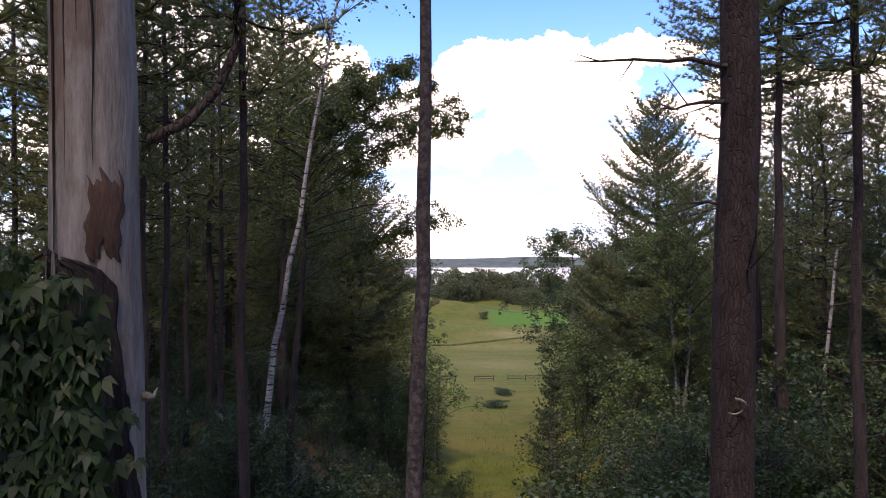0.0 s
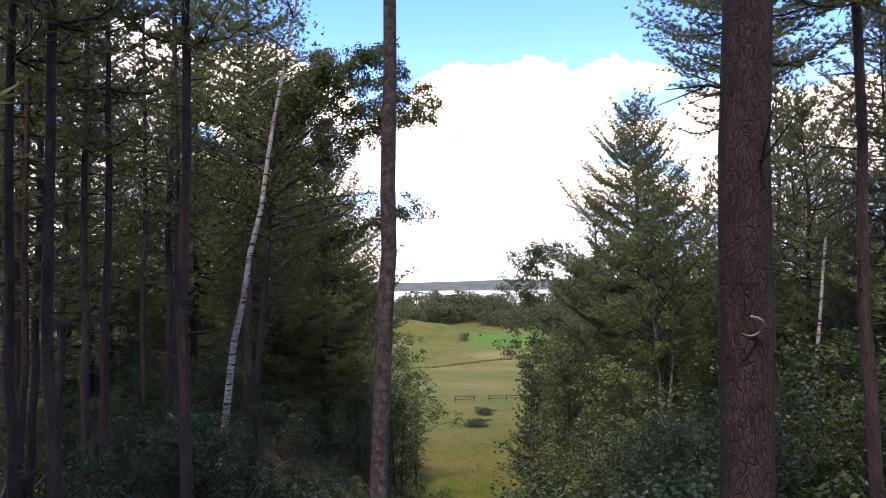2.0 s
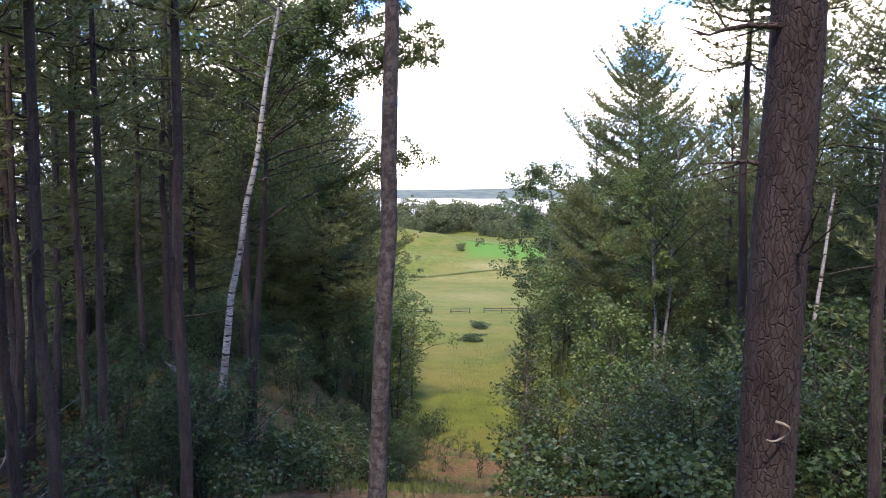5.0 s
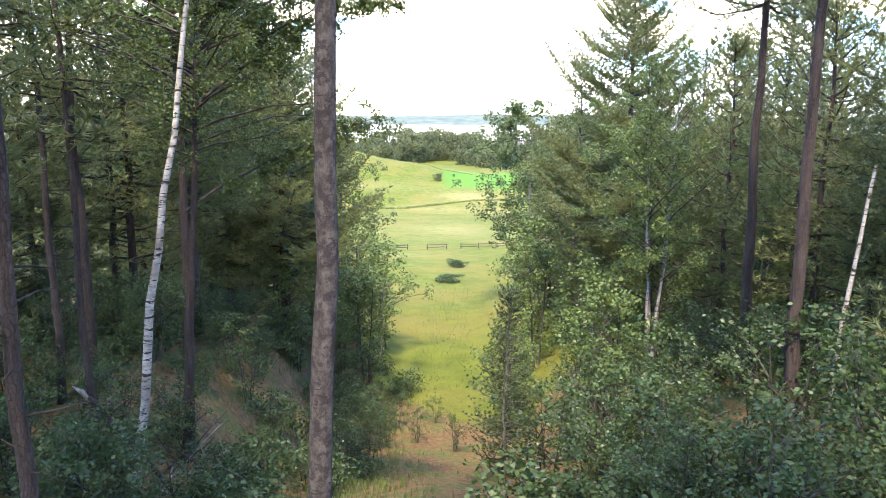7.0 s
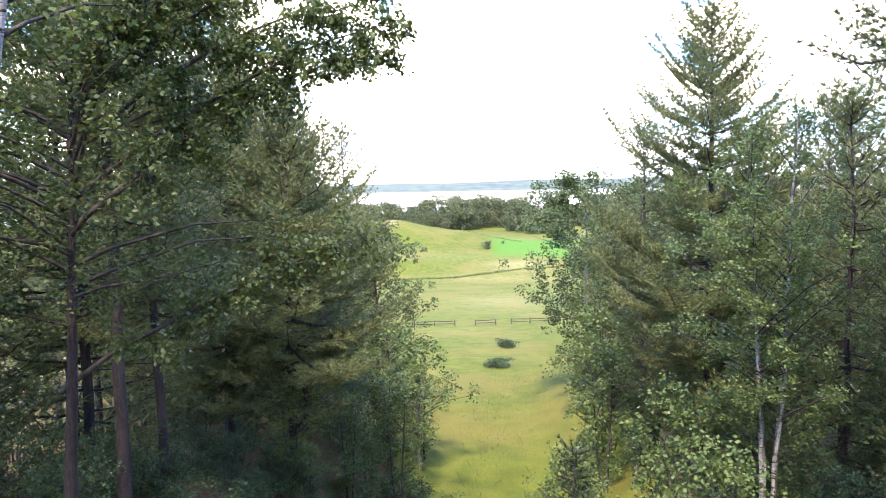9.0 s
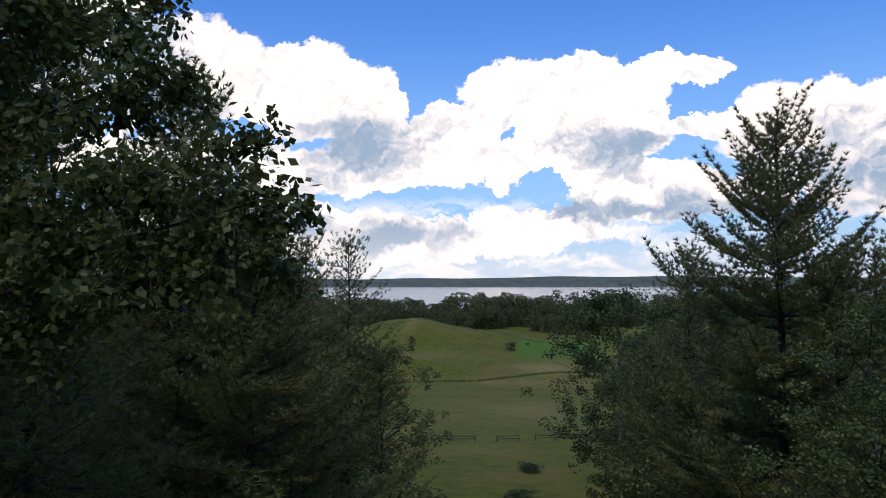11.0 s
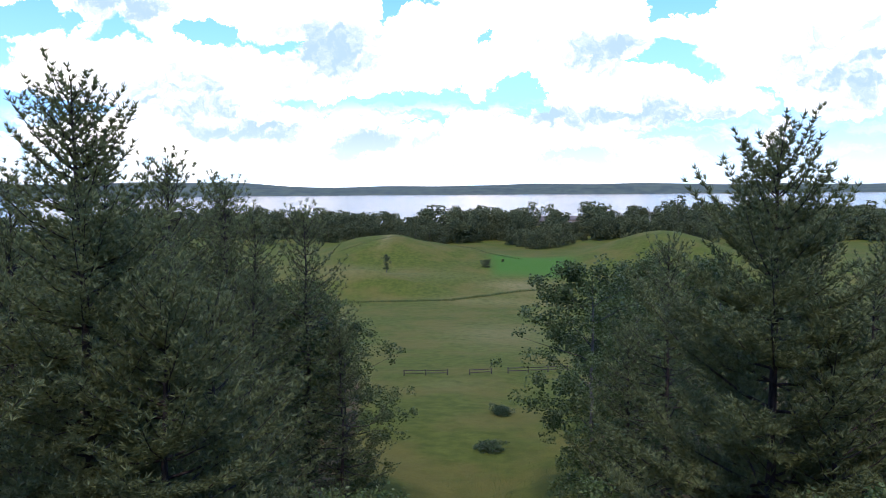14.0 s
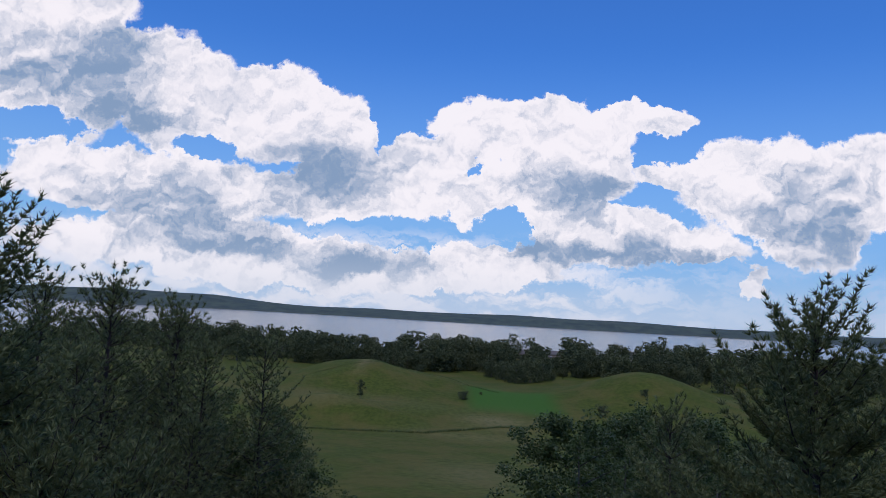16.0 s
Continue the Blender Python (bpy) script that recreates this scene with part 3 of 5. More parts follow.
def build_ground():
    ax = spread_axis(30, 1.4, 4600, 0.05)
    xs = np.concatenate([-ax[:0:-1], ax])
    ay = spread_axis(75, 1.4, 2200, 0.025)
    front = np.concatenate([ay, np.arange(2300, 3900, 200), np.arange(3900, 4650, 25)])
    ys = np.concatenate([-spread_axis(20, 3.0, 380, 0.05)[:0:-1], front])
    X, Y = np.meshgrid(xs, ys, indexing="ij")
    Z = land(X, Y)
    nx, ny = X.shape
    i, j = np.meshgrid(np.arange(nx - 1), np.arange(ny - 1), indexing="ij")
    f = np.stack([i * ny + j, (i + 1) * ny + j, (i + 1) * ny + j + 1, i * ny + j + 1], -1).reshape(-1, 4)
    me = np_mesh("ground", np.stack([X, Y, Z], -1).reshape(-1, 3), f, GROUND)
    # under the trees: litter; right of the mound: mown turf; along its foot: dry grass
    left = np.interp(Y, [0, 16, 30, 36, 40, 46, 60, 100, 140, 260], [30, 14, 9.0, 5.5, 1.0, -2.8, -7, -12, -18, -70])
    right = np.interp(Y, [0, 16, 30, 36, 40, 46, 60, 100, 140, 260], [-30, 2.5, 3.6, 5.0, 9.0, 11.5, 12, 14, 18, 60])
    wooded = 1 - sstep(-1.5, 1.5, X - left) * (1 - sstep(-1.5, 1.5, X - right))
    wooded = wooded * (1 - sstep(110, 150, Y))
    turf = sstep(1, 9, X) * (1 - sstep(34, 46, X)) * sstep(296, 308, Y) * (1 - sstep(344, 358, Y))
    dry = np.exp(-((X - 15) / 12) ** 2 - ((Y - 284) / 8) ** 2) + 0.5 * np.exp(-((X - 6) / 26) ** 2 - ((Y - 262) / 7) ** 2) + 0.45 * np.exp(-((X + 46) / 14) ** 2 - ((Y - 286) / 4) ** 2) + 0.45 * np.exp(-((X - 6) / 12) ** 2 - ((Y - 185) / 22) ** 2)
    dry = dry + 0.8 * np.exp(-((X + 41) / 2.5) ** 2 - ((Y - 346) / 14) ** 2) + 0.25 * np.exp(-((X + 3) / 4) ** 2 - ((Y - 122) / 4) ** 2)
    dry = dry + 0.35 * np.exp(-((X + 40) / 40) ** 2 - ((Y - 300) / 8) ** 2)
    col = np.stack([wooded, np.clip(turf, 0, 1), np.clip(dry, 0, 1), np.ones_like(X)], -1).astype(np.float32)
    at = me.color_attributes.new("zone", "FLOAT_COLOR", "POINT")
    at.data.foreach_set("color", col.ravel())
    tagged(new("ground", me), "hillside of needle litter running down to open meadow", "ground", kind="structure")


def build_lake():
    xs, ys = np.linspace(-4600, 4600, 24), np.linspace(640, 4060, 20)
    X, Y = np.meshgrid(xs, ys, indexing="ij")
    nx, ny = X.shape
    i, j = np.meshgrid(np.arange(nx - 1), np.arange(ny - 1), indexing="ij")
    f = np.stack([i * ny + j, (i + 1) * ny + j, (i + 1) * ny + j + 1, i * ny + j + 1], -1).reshape(-1, 4)
    me = np_mesh("water", np.stack([X, Y, X * 0 + LAKE_Z], -1).reshape(-1, 3), f, WATER)
    tagged(new("water", me), "wide calm lake reflecting the pale sky", "lake", kind="structure")


build_ground()
build_lake()


# ---- the woods: large trees first ----
TALL = "tall pines of the hillside wood"
LEAFY = "leafy trees along the clearing"

# three pines of the stand: high bare trunks under a ragged crown
pine_a = tree_proto("pine_tree", pine_parts(11, 19.0, 0.15, 0.30, 4.5, fill=0.68, n_blade=14, blade=0.22, width=0.034, twig=0.20, tuft=0.20), PINE_BARK, NEEDLES, "tall white pine with a ragged dark green crown", "pine tree", TALL)
pine_b = tree_proto("pine_tree", pine_parts(12, 20.0, 0.16, 0.22, 5.0, fill=0.75, n_blade=14, blade=0.22, width=0.034, twig=0.20, tuft=0.20), PINE_BARK, NEEDLES, "tall white pine with long level boughs", "pine tree", TALL)
pine_c = tree_proto("pine_tree", pine_parts(13, 17.0, 0.13, 0.40, 3.7, fill=0.5), PINE_BARK, NEEDLES, "slim white pine with bare dead lower branches", "pine tree", TALL)
pine_d = tree_proto("pine_tree", pine_parts(14, 12.5, 0.11, 0.05, 3.7, stubs=False), PINE_BARK, NEEDLES, "younger white pine branched down to the ground", "pine tree", TALL)
pine_e = tree_proto("pine_tree", pine_parts(15, 20.0, 0.16, 0.60, 3.9, n_blade=17, blade=0.19, width=0.028, twig=0.16, tuft=0.17), PINE_BARK, NEEDLES, "tall bare-trunked pine with dead stubs below its crown", "pine tree", TALL)
FARTHER = dict(n_blade=9, blade=0.25, width=0.05, twig=0.26, tuft=0.28)
pine_f = tree_proto("pine_tree", pine_parts(16, 19.5, 0.16, 0.14, 4.7, **FARTHER), PINE_BARK, NEEDLES, "full white pine in the edge of the wood", "pine tree", TALL)
pine_g = tree_proto("pine_tree", pine_parts(17, 12.5, 0.11, 0.05, 3.8, stubs=False, **FARTHER), PINE_BARK, NEEDLES, "younger full pine in the edge of the wood", "pine tree", TALL)
pine_h = tree_proto("pine_tree", pine_parts(18, 17.0, 0.085, 0.50, 2.2, fill=0.5), PINE_BARK, NEEDLES, "thin dark pine pole with dead stubs and a small crown", "pine tree", TALL)
PINES = [pine_a, pine_b, pine_c, pine_d, pine_e, pine_f, pine_g, pine_h]

first_pine = {}


def stand_pine(kind, x, y, turn, size):
    if y > 39:
        kind = 6 if kind == 3 else 5
    if kind not in first_pine:
        first_pine[kind] = True
        PINES[kind].matrix_basis = put(x, y, turn, size)
        return PINES[kind]
    return copy_thing(PINES[kind], put(x, y, turn, size))


def red_pine():
    """The thick trunk close by: its own knots, dead branches and a curled twig."""
    ob = tree_proto("pine_tree", pine_parts(21, 21.0, 0.158, 0.52, 3.4, stubs=False, lean=(0.7, 0.0)), RED_BARK, NEEDLES, "thick red-brown pine trunk with dead snags", "pine tree", "")
    ob.matrix_basis = put(2.70, 5.15, 0, 1.0)
    rng = np.random.default_rng(5)
    for z, az, L, up in ((5.36, 180, 1.25, 0.12), (5.12, 172, 0.55, -0.02), (4.35, 165, 0.42, 0.10), (3.3, 60, 0.28, 0.1), (3.9, 250, 0.2, -0.1), (6.4, 190, 1.3, 0.1)):
        g = Geo()
        s = np.linspace(0, 1, 7)
        a = radians(az)
        b = np.array([0.033 * z, 0, z]) + L * s[:, None] * np.array([np.cos(a), np.sin(a), up]) + np.cumsum(rng.normal(0, 0.025 * L, (7, 3)), 0)
        g.tube(b, 0.022 * (1 - s) + 0.004, 5)
        for q in (0.45, 0.7, 0.85):
            c = b[int(q * 6)]
            g.tube([c, c + rng.normal(0, 0.12, 3) + np.array([np.cos(a), np.sin(a), 0.3]) * 0.15], [0.008, 0.003], 3)
        part("dead_branch", g.mesh("dead_branch", PINE_BARK), ob)
    g = Geo()
    a = np.linspace(0, 1.25 * np.pi, 9)
    g.tube(np.stack([-0.02 + 0.075 * np.sin(a), -0.18 - 0.02 * np.sin(2 * a), 2.92 + 0.055 * np.cos(a)], -1), np.linspace(0.010, 0.005, 9), 5)
    part("curled_twig", g.mesh("curled_twig", TWIG), ob, "pale curled dead twig")
    return ob


red_pine()


def dead_snag():
    """A barkless dead trunk, split by cracks, with rotten bark and a creeper at its foot."""
    ob = thing("dead_tree", put(-0.47, 2.30, 0) @ Matrix.Diagonal((0.61, 0.61, 0.93, 1)), "barkless grey dead trunk overgrown with creeper", "dead tree")
    rng = np.random.default_rng(8)
    g = Geo()
    n = 26
    p = wobble(rng, n, 9.0, 0.012, (-0.2, 0.05))
    t = np.linspace(0, 1, n)
    r = 0.285 - 0.09 * t + 0.10 * np.exp(-t * 16)
    k = 40
    ang = np.linspace(0, 2 * np.pi, k, endpoint=False)
    rr = r[:, None] * (1 + 0.035 * np.sin(3 * ang + 1) + 0.02 * rng.normal(size=(1, k)))
    for c in (3, 14, 27, 33):
        rr[:, c] *= 0.90
    ring = p[:, None] + np.stack([rr * np.cos(ang), rr * np.sin(ang), np.zeros_like(rr)], -1)
    i, j = np.meshgrid(np.arange(n - 1), np.arange(k), indexing="ij")
    q = np.stack([i * k + j, i * k + (j + 1) % k, (i + 1) * k + (j + 1) % k, (i + 1) * k + j], -1).reshape(-1, 4)
    g.add(ring.reshape(-1, 3), q)
    part("trunk", g.mesh("dead_trunk", DEAD_WOOD), ob)
    # plates of dark rotten bark still clinging low down
    m = Geo()
    zz = np.linspace(0, 4.08, 130)
    low_edge = -2.9 + 0 * zz
    cut = np.interp(zz, [0, 2.3, 3.04, 3.44, 3.66, 3.92, 4.0, 4.08], [0.25, 0.15, 0.0, -0.3, -0.5, -0.66, -1.1, -2.85])
    cut = cut + 0.07 * np.sin(zz * 5) + 0.05 * np.sin(zz * 13) + 0.03 * np.sin(zz * 31 + 1)
    S = np.linspace(0, 1, 70)
    A = low_edge[None] + S[:, None] * (np.maximum(cut, low_edge + 0.02) - low_edge)[None]
    Zs = np.repeat(zz[None], 70, 0)
    R = np.interp(Zs, p[:, 2], r) * 1.04 + 0.014 * rng.random(A.shape) + 0.014 * np.sin(A * 9 + Zs * 2) ** 2
    R = R - 0.02 * (S[:, None] > 0.985)
    nx, ny = A.shape
    i, j = np.meshgrid(np.arange(nx - 1), np.arange(ny - 1), indexing="ij")
    q = np.stack([i * ny + j, (i + 1) * ny + j, (i + 1) * ny + j + 1, i * ny + j + 1], -1).reshape(-1, 4)
    m.add(np.stack([R * np.cos(A) + np.interp(Zs, p[:, 2], p[:, 0]), R * np.sin(A) + np.interp(Zs, p[:, 2], p[:, 1]), Zs], -1).reshape(-1, 3), q)
    part("bark", m.mesh("loose_bark", ROTTEN), ob, "black rotten bark")
    for z, az, L in ((3.45, 12, 0.05), (3.30, 16, 0.04), (2.80, 20, 0.03)):
        s = np.linspace(0, 1, 5)
        a = radians(az)
        b = at_height(p, z) + np.array([np.cos(a), np.sin(a), 0.2]) * (0.2 + L * s)[:, None] + np.cumsum(rng.normal(0, 0.02, (5, 3)), 0)
        h = Geo()
        h.tube(b, 0.026 * (1 - s) + 0.005, 6)
        part("branch_stub", h.mesh("branch_stub", TWIG), ob)
    # a patch of brown inner bark above the creeper
    m = Geo()
    A, Zs = np.meshgrid(np.linspace(-1.25, -0.40, 26), np.linspace(4.04, 4.34, 22), indexing="ij")
    edge = 1 - np.maximum(np.abs(A + 0.825) / 0.425, np.abs(Zs - 4.19) / 0.15) ** 6
    R = np.interp(Zs, p[:, 2], r) * (1 + 0.035 * np.sin(3 * A + 1)) + 0.002 + 0.016 * edge + 0.003 * rng.random(A.shape)
    i, j = np.meshgrid(np.arange(25), np.arange(21), indexing="ij")
    q = np.stack([i * 22 + j, (i + 1) * 22 + j, (i + 1) * 22 + j + 1, i * 22 + j + 1], -1).reshape(-1, 4)
    Zs = Zs + 0.025 * np.sin(A * 13) + 0.018 * np.sin(A * 29 + 1)
    A = A + 0.07 * np.sin(Zs * 21) + 0.04 * np.sin(Zs * 57)
    m.add(np.stack([R * np.cos(A) + np.interp(Zs, p[:, 2], p[:, 0]), R * np.sin(A) + np.interp(Zs, p[:, 2], p[:, 1]), Zs], -1).reshape(-1, 3), q)
    part("bark_patch", m.mesh("inner_bark", INNER_BARK), ob, "brown patch of inner bark")
    # drying cracks that run up the bare wood
    for ang, lo, hi in ((-1.75, 4.0, 7.4), (-1.45, 4.9, 9.0), (-2.1, 3.9, 6.2), (-1.1, 4.4, 6.6)):
        zc = np.linspace(lo, hi, 24)
        wig = ang + np.cumsum(rng.normal(0, 0.012, 24))
        rc = np.interp(zc, p[:, 2], r) * (1 + 0.035 * np.sin(3 * wig + 1)) * 0.995
        h = Geo()
        h.tube(np.stack([rc * np.cos(wig) + np.interp(zc, p[:, 2], p[:, 0]), rc * np.sin(wig) + np.interp(zc, p[:, 2], p[:, 1]), zc], -1), 0.002 + 0.007 * np.sin(np.pi * np.linspace(0, 1, 24)), 5)
        part("crack", h.mesh("wood_crack", ROTTEN), ob)
    # one long dead branch sweeps out and curls upwards
    h = Geo()
    bow = np.array([(0.20, 0.05, 4.50), (0.42, 0.12, 4.58), (0.58, 0.20, 4.72), (0.68, 0.24, 4.90), (0.70, 0.22, 5.10), (0.56, 0.16, 5.20), (0.30, 0.10, 5.26)])
    h.tube(bow, np.linspace(0.020, 0.034, 7), 7, 0.06, rng)
    h.tube([bow[4], bow[4] + np.array([0.16, 0.02, 0.10]), bow[4] + np.array([0.42, 0.05, 0.12])], [0.016, 0.011, 0.005], 5)
    part("dead_branch", h.mesh("swept_branch", PINE_BARK), ob)
    return ob


dead_snag()


def creeper():
    """A five-fingered creeper climbing the dead trunk."""
    ob = thing("creeper", put(-0.47, 2.30, 0, sink=0.0), "green creeper climbing the grey dead trunk", "climbing plant")
    rng = np.random.default_rng(9)
    cen, nor = [], []
    for k in range(27):
        a = rng.uniform(-3.5, -1.55) if k % 3 else rng.uniform(-2.6, -1.6)
        top = rng.uniform(3.2, 3.75) if a < -1.7 else rng.uniform(2.9, 3.7)
        z = np.linspace(0, top, 12)
        ang = a + np.cumsum(rng.normal(0, 0.08, 12))
        rad = np.interp(z, [0, 0.6, 9], [0.27, 0.21, 0.155]) + 0.02
        b = np.stack([rad * np.cos(ang), rad * np.sin(ang), z], -1)
        one = Geo()
        one.tube(b, np.linspace(0.010, 0.004, 12), 4)
        part("stem", one.mesh("creeper_stem", GREY_BARK), ob)
        for q in range(100):
            w = rng.random() ** 0.4
            an = np.interp(w, np.linspace(0, 1, 12), ang) + rng.normal(0, 0.25)
            zc = w * top + rng.normal(0, 0.05)
            rc = np.interp(zc, [0, 0.6, 9], [0.27, 0.21, 0.155]) + rng.uniform(0.03, 0.13)
            cen.append((rc * np.cos(an) - 0.30 * rng.random() * (an < -1.7), rc * np.sin(an), zc))
            nor.append((np.cos(an) * 0.6, np.sin(an), 0.7))
    V, F = [], []
    n = 0
    for c, d in zip(np.array(cen), unit(np.array(nor))):
        d = unit(d + rng.normal(0, 0.35, 3))
        e1 = unit(np.cross(d, [0, 0, 1.0]) + rng.normal(0, 0.2, 3))
        e2 = np.cross(d, e1)
        s = rng.uniform(0.05, 0.085)
        for a in (-1.35, -0.7, 0.0, 0.7, 1.35):
            w = e1 * np.sin(a) - e2 * np.cos(a) * np.sign(e2[2] or 1)
            sd = np.cross(d, w)
            L = s * (1.0 if abs(a) < 1 else 0.7)
            o = c + w * L * 0.12
            V += [o, o + w * L * 0.5 + sd * L * 0.24 + d * 0.008, o + w * L - d * 0.012 - np.array([0, 0, 0.008]), o + w * L * 0.5 - sd * L * 0.24 + d * 0.008]
            F.append((n, n + 1, n + 2, n + 3))
            n += 4
    part("foliage", np_mesh("creeper_leaves", np.array(V), np.array(F), IVY_LEAVES, False), ob)


creeper()

# the slim pine that stands alone in the opening, thin dark trunk with little shoots
mid = tree_proto("pine_tree", pine_parts(31, 20.0, 0.132, 0.62, 2.6, stubs=False, lean=(0.3, 0.1)), SCAR_BARK, NEEDLES, "slender grey-barked pine standing alone in the opening", "pine tree")
mid.matrix_basis = put(-0.24, 11.8, 0)
oak = tree_proto("oak_tree", broad_parts(32, 12.5, 0.14, 0.60, 3.2, 0.080, 190, 110, 0.34, 1, (1.0, -0.2), upright=0.36, k=8, twigs=(0.25, 0.4, 0.55, 0.75, 0.9, 1.0), squash=0.55), PINE_BARK, LEAVES, "tall oak with loose dark leaf sprays", "oak tree")
oak.matrix_basis = put(-4.4, 19.6, 0, 0.86)


def oak_limb(tree, root, tip, seed):
    """A long limb with hanging sprays of leaves, in the world's measures."""
    r = np.random.default_rng(seed)
    inv = tree.matrix_basis.inverted()
    root, tip = np.array(inv @ Vector(root)), np.array(inv @ Vector(tip))
    q = np.linspace(0, 1, 12)
    b = root + np.outer(q, tip - root) + np.outer(np.sin(np.pi * q), [0, 0, 0.35]) + np.cumsum(r.normal(0, 0.035, (12, 3)), 0) * np.minimum(q * 3, 1)[:, None]
    g = Geo()
    g.tube(b, 0.045 * (1 - q) + 0.006, 6)
    spots = []
    for i in range(3, 12):
        for _ in range(5):
            e = b[i] + r.normal(0, 0.22, 3) * np.array([1, 1, 0.8]) + np.array([0.05, 0, -0.10])
            m = (b[i] + e) / 2 + r.normal(0, 0.05, 3)
            g.tube([b[i], m, e], [0.010, 0.007, 0.003], 3)
            for c in (m, e, e):
                spots.append(c + np.clip(r.normal(0, 0.09, (30, 3)), -0.17, 0.17))
    limb = part("limb", g.mesh("oak_limb", LIMB_BARK), tree)
    v, f = leaves(np.concatenate(spots), 0.085, r, droop=0.7, flat=0.1)
    part("leaf_spray", np_mesh("oak_leaf_spray", v, f, LEAVES, False), limb, "hanging dark oak leaves")


for root, tip, seed in (((-4.0, 19.6, 23.2), (0.45, 20.0, 25.5), 1), ((-4.0, 19.5, 22.8), (0.22, 19.9, 25.1), 2), ((-4.1, 19.5, 20.8), (-0.2, 20.0, 22.7), 3), ((-3.8, 19.7, 24.0), (-0.05, 20.2, 25.9), 4), ((-3.8, 19.7, 24.4), (-0.4, 20.3, 26.6), 5),
                        ((-3.7, 19.7, 24.8), (-1.2, 20.0, 27.0), 6), ((-3.7, 19.7, 24.4), (-2.2, 19.2, 26.2), 8), ((-3.6, 19.8, 24.6), (-1.0, 21.2, 27.3), 9), ((-3.7, 19.7, 24.8), (-2.6, 20.8, 27.2), 10)):
    oak_limb(oak, root, tip, seed)

# the paper birch with a bare branch
birch = tree_proto("birch_tree", broad_parts(41, 13.5, 0.090, 0.62, 1.9, 0.10, 60, 40, 0.5, 1, (2.2, 0.1)), BIRCH_BARK, BIRCH_LEAVES, "white-barked paper birch with dark marks", "birch tree", "birches")
birch.matrix_basis = put(-4.65, 17.15, 0)
bare = Geo()
bare.tube([(0.95, 0.1, 9.6), (1.35, 0.15, 9.95), (1.75, 0.1, 10.1), (2.25, 0.2, 10.25), (2.7, 0.2, 10.5)], [0.022, 0.016, 0.013, 0.010, 0.004], 6)
part("branch", bare.mesh("birch_branch", BIRCH_BARK), birch)

# the great pine at the edge of the clearing, seen to its top
big = tree_proto("pine_tree", pine_parts(58, 20.1, 0.22, 0.12, 6.3, step=0.86, n_blade=16, blade=0.23, width=0.036, twig=0.11, tuft=0.15, taper=0.58), PINE_BARK, NEEDLES, "great white pine with upswept top at the clearing", "pine tree", "")
big.matrix_basis = put(10.5, 40.2, 60, 0.94)
lead = tree_proto("pine_tree", pine_parts(63, 20.6, 0.22, 0.16, 5.2, step=0.55, n_blade=12, blade=0.23, width=0.04, twig=0.14, tuft=0.17, taper=0.6), PINE_BARK, NEEDLES, "big white pine with a narrow ragged top", "pine tree", "")
lead.matrix_basis = put(-8.4, 37.6, 0, 0.915)
arm = tree_proto("pine_tree", pine_parts(65, 14.0, 0.16, 0.24, 5.3, step=0.6, n_blade=13, blade=0.22, width=0.036, twig=0.12, tuft=0.16, taper=0.7), PINE_BARK, NEEDLES, "spreading white pine with long level boughs over the clearing", "pine tree", "")
arm.matrix_basis = put(-5.5, 36.2, 0, 1.0)

level = tree_proto("pine_tree", pine_parts(19, 18.5, 0.15, 0.44, 3.7, step=0.6, fill=0.95, stubs=False, n_blade=14, blade=0.22, width=0.036, twig=0.16, tuft=0.17), PINE_BARK, NEEDLES, "dark white pine with a dense crown of level boughs", "pine tree", "")
level.matrix_basis = put(-5.8, 24.2, 40, 0.88)

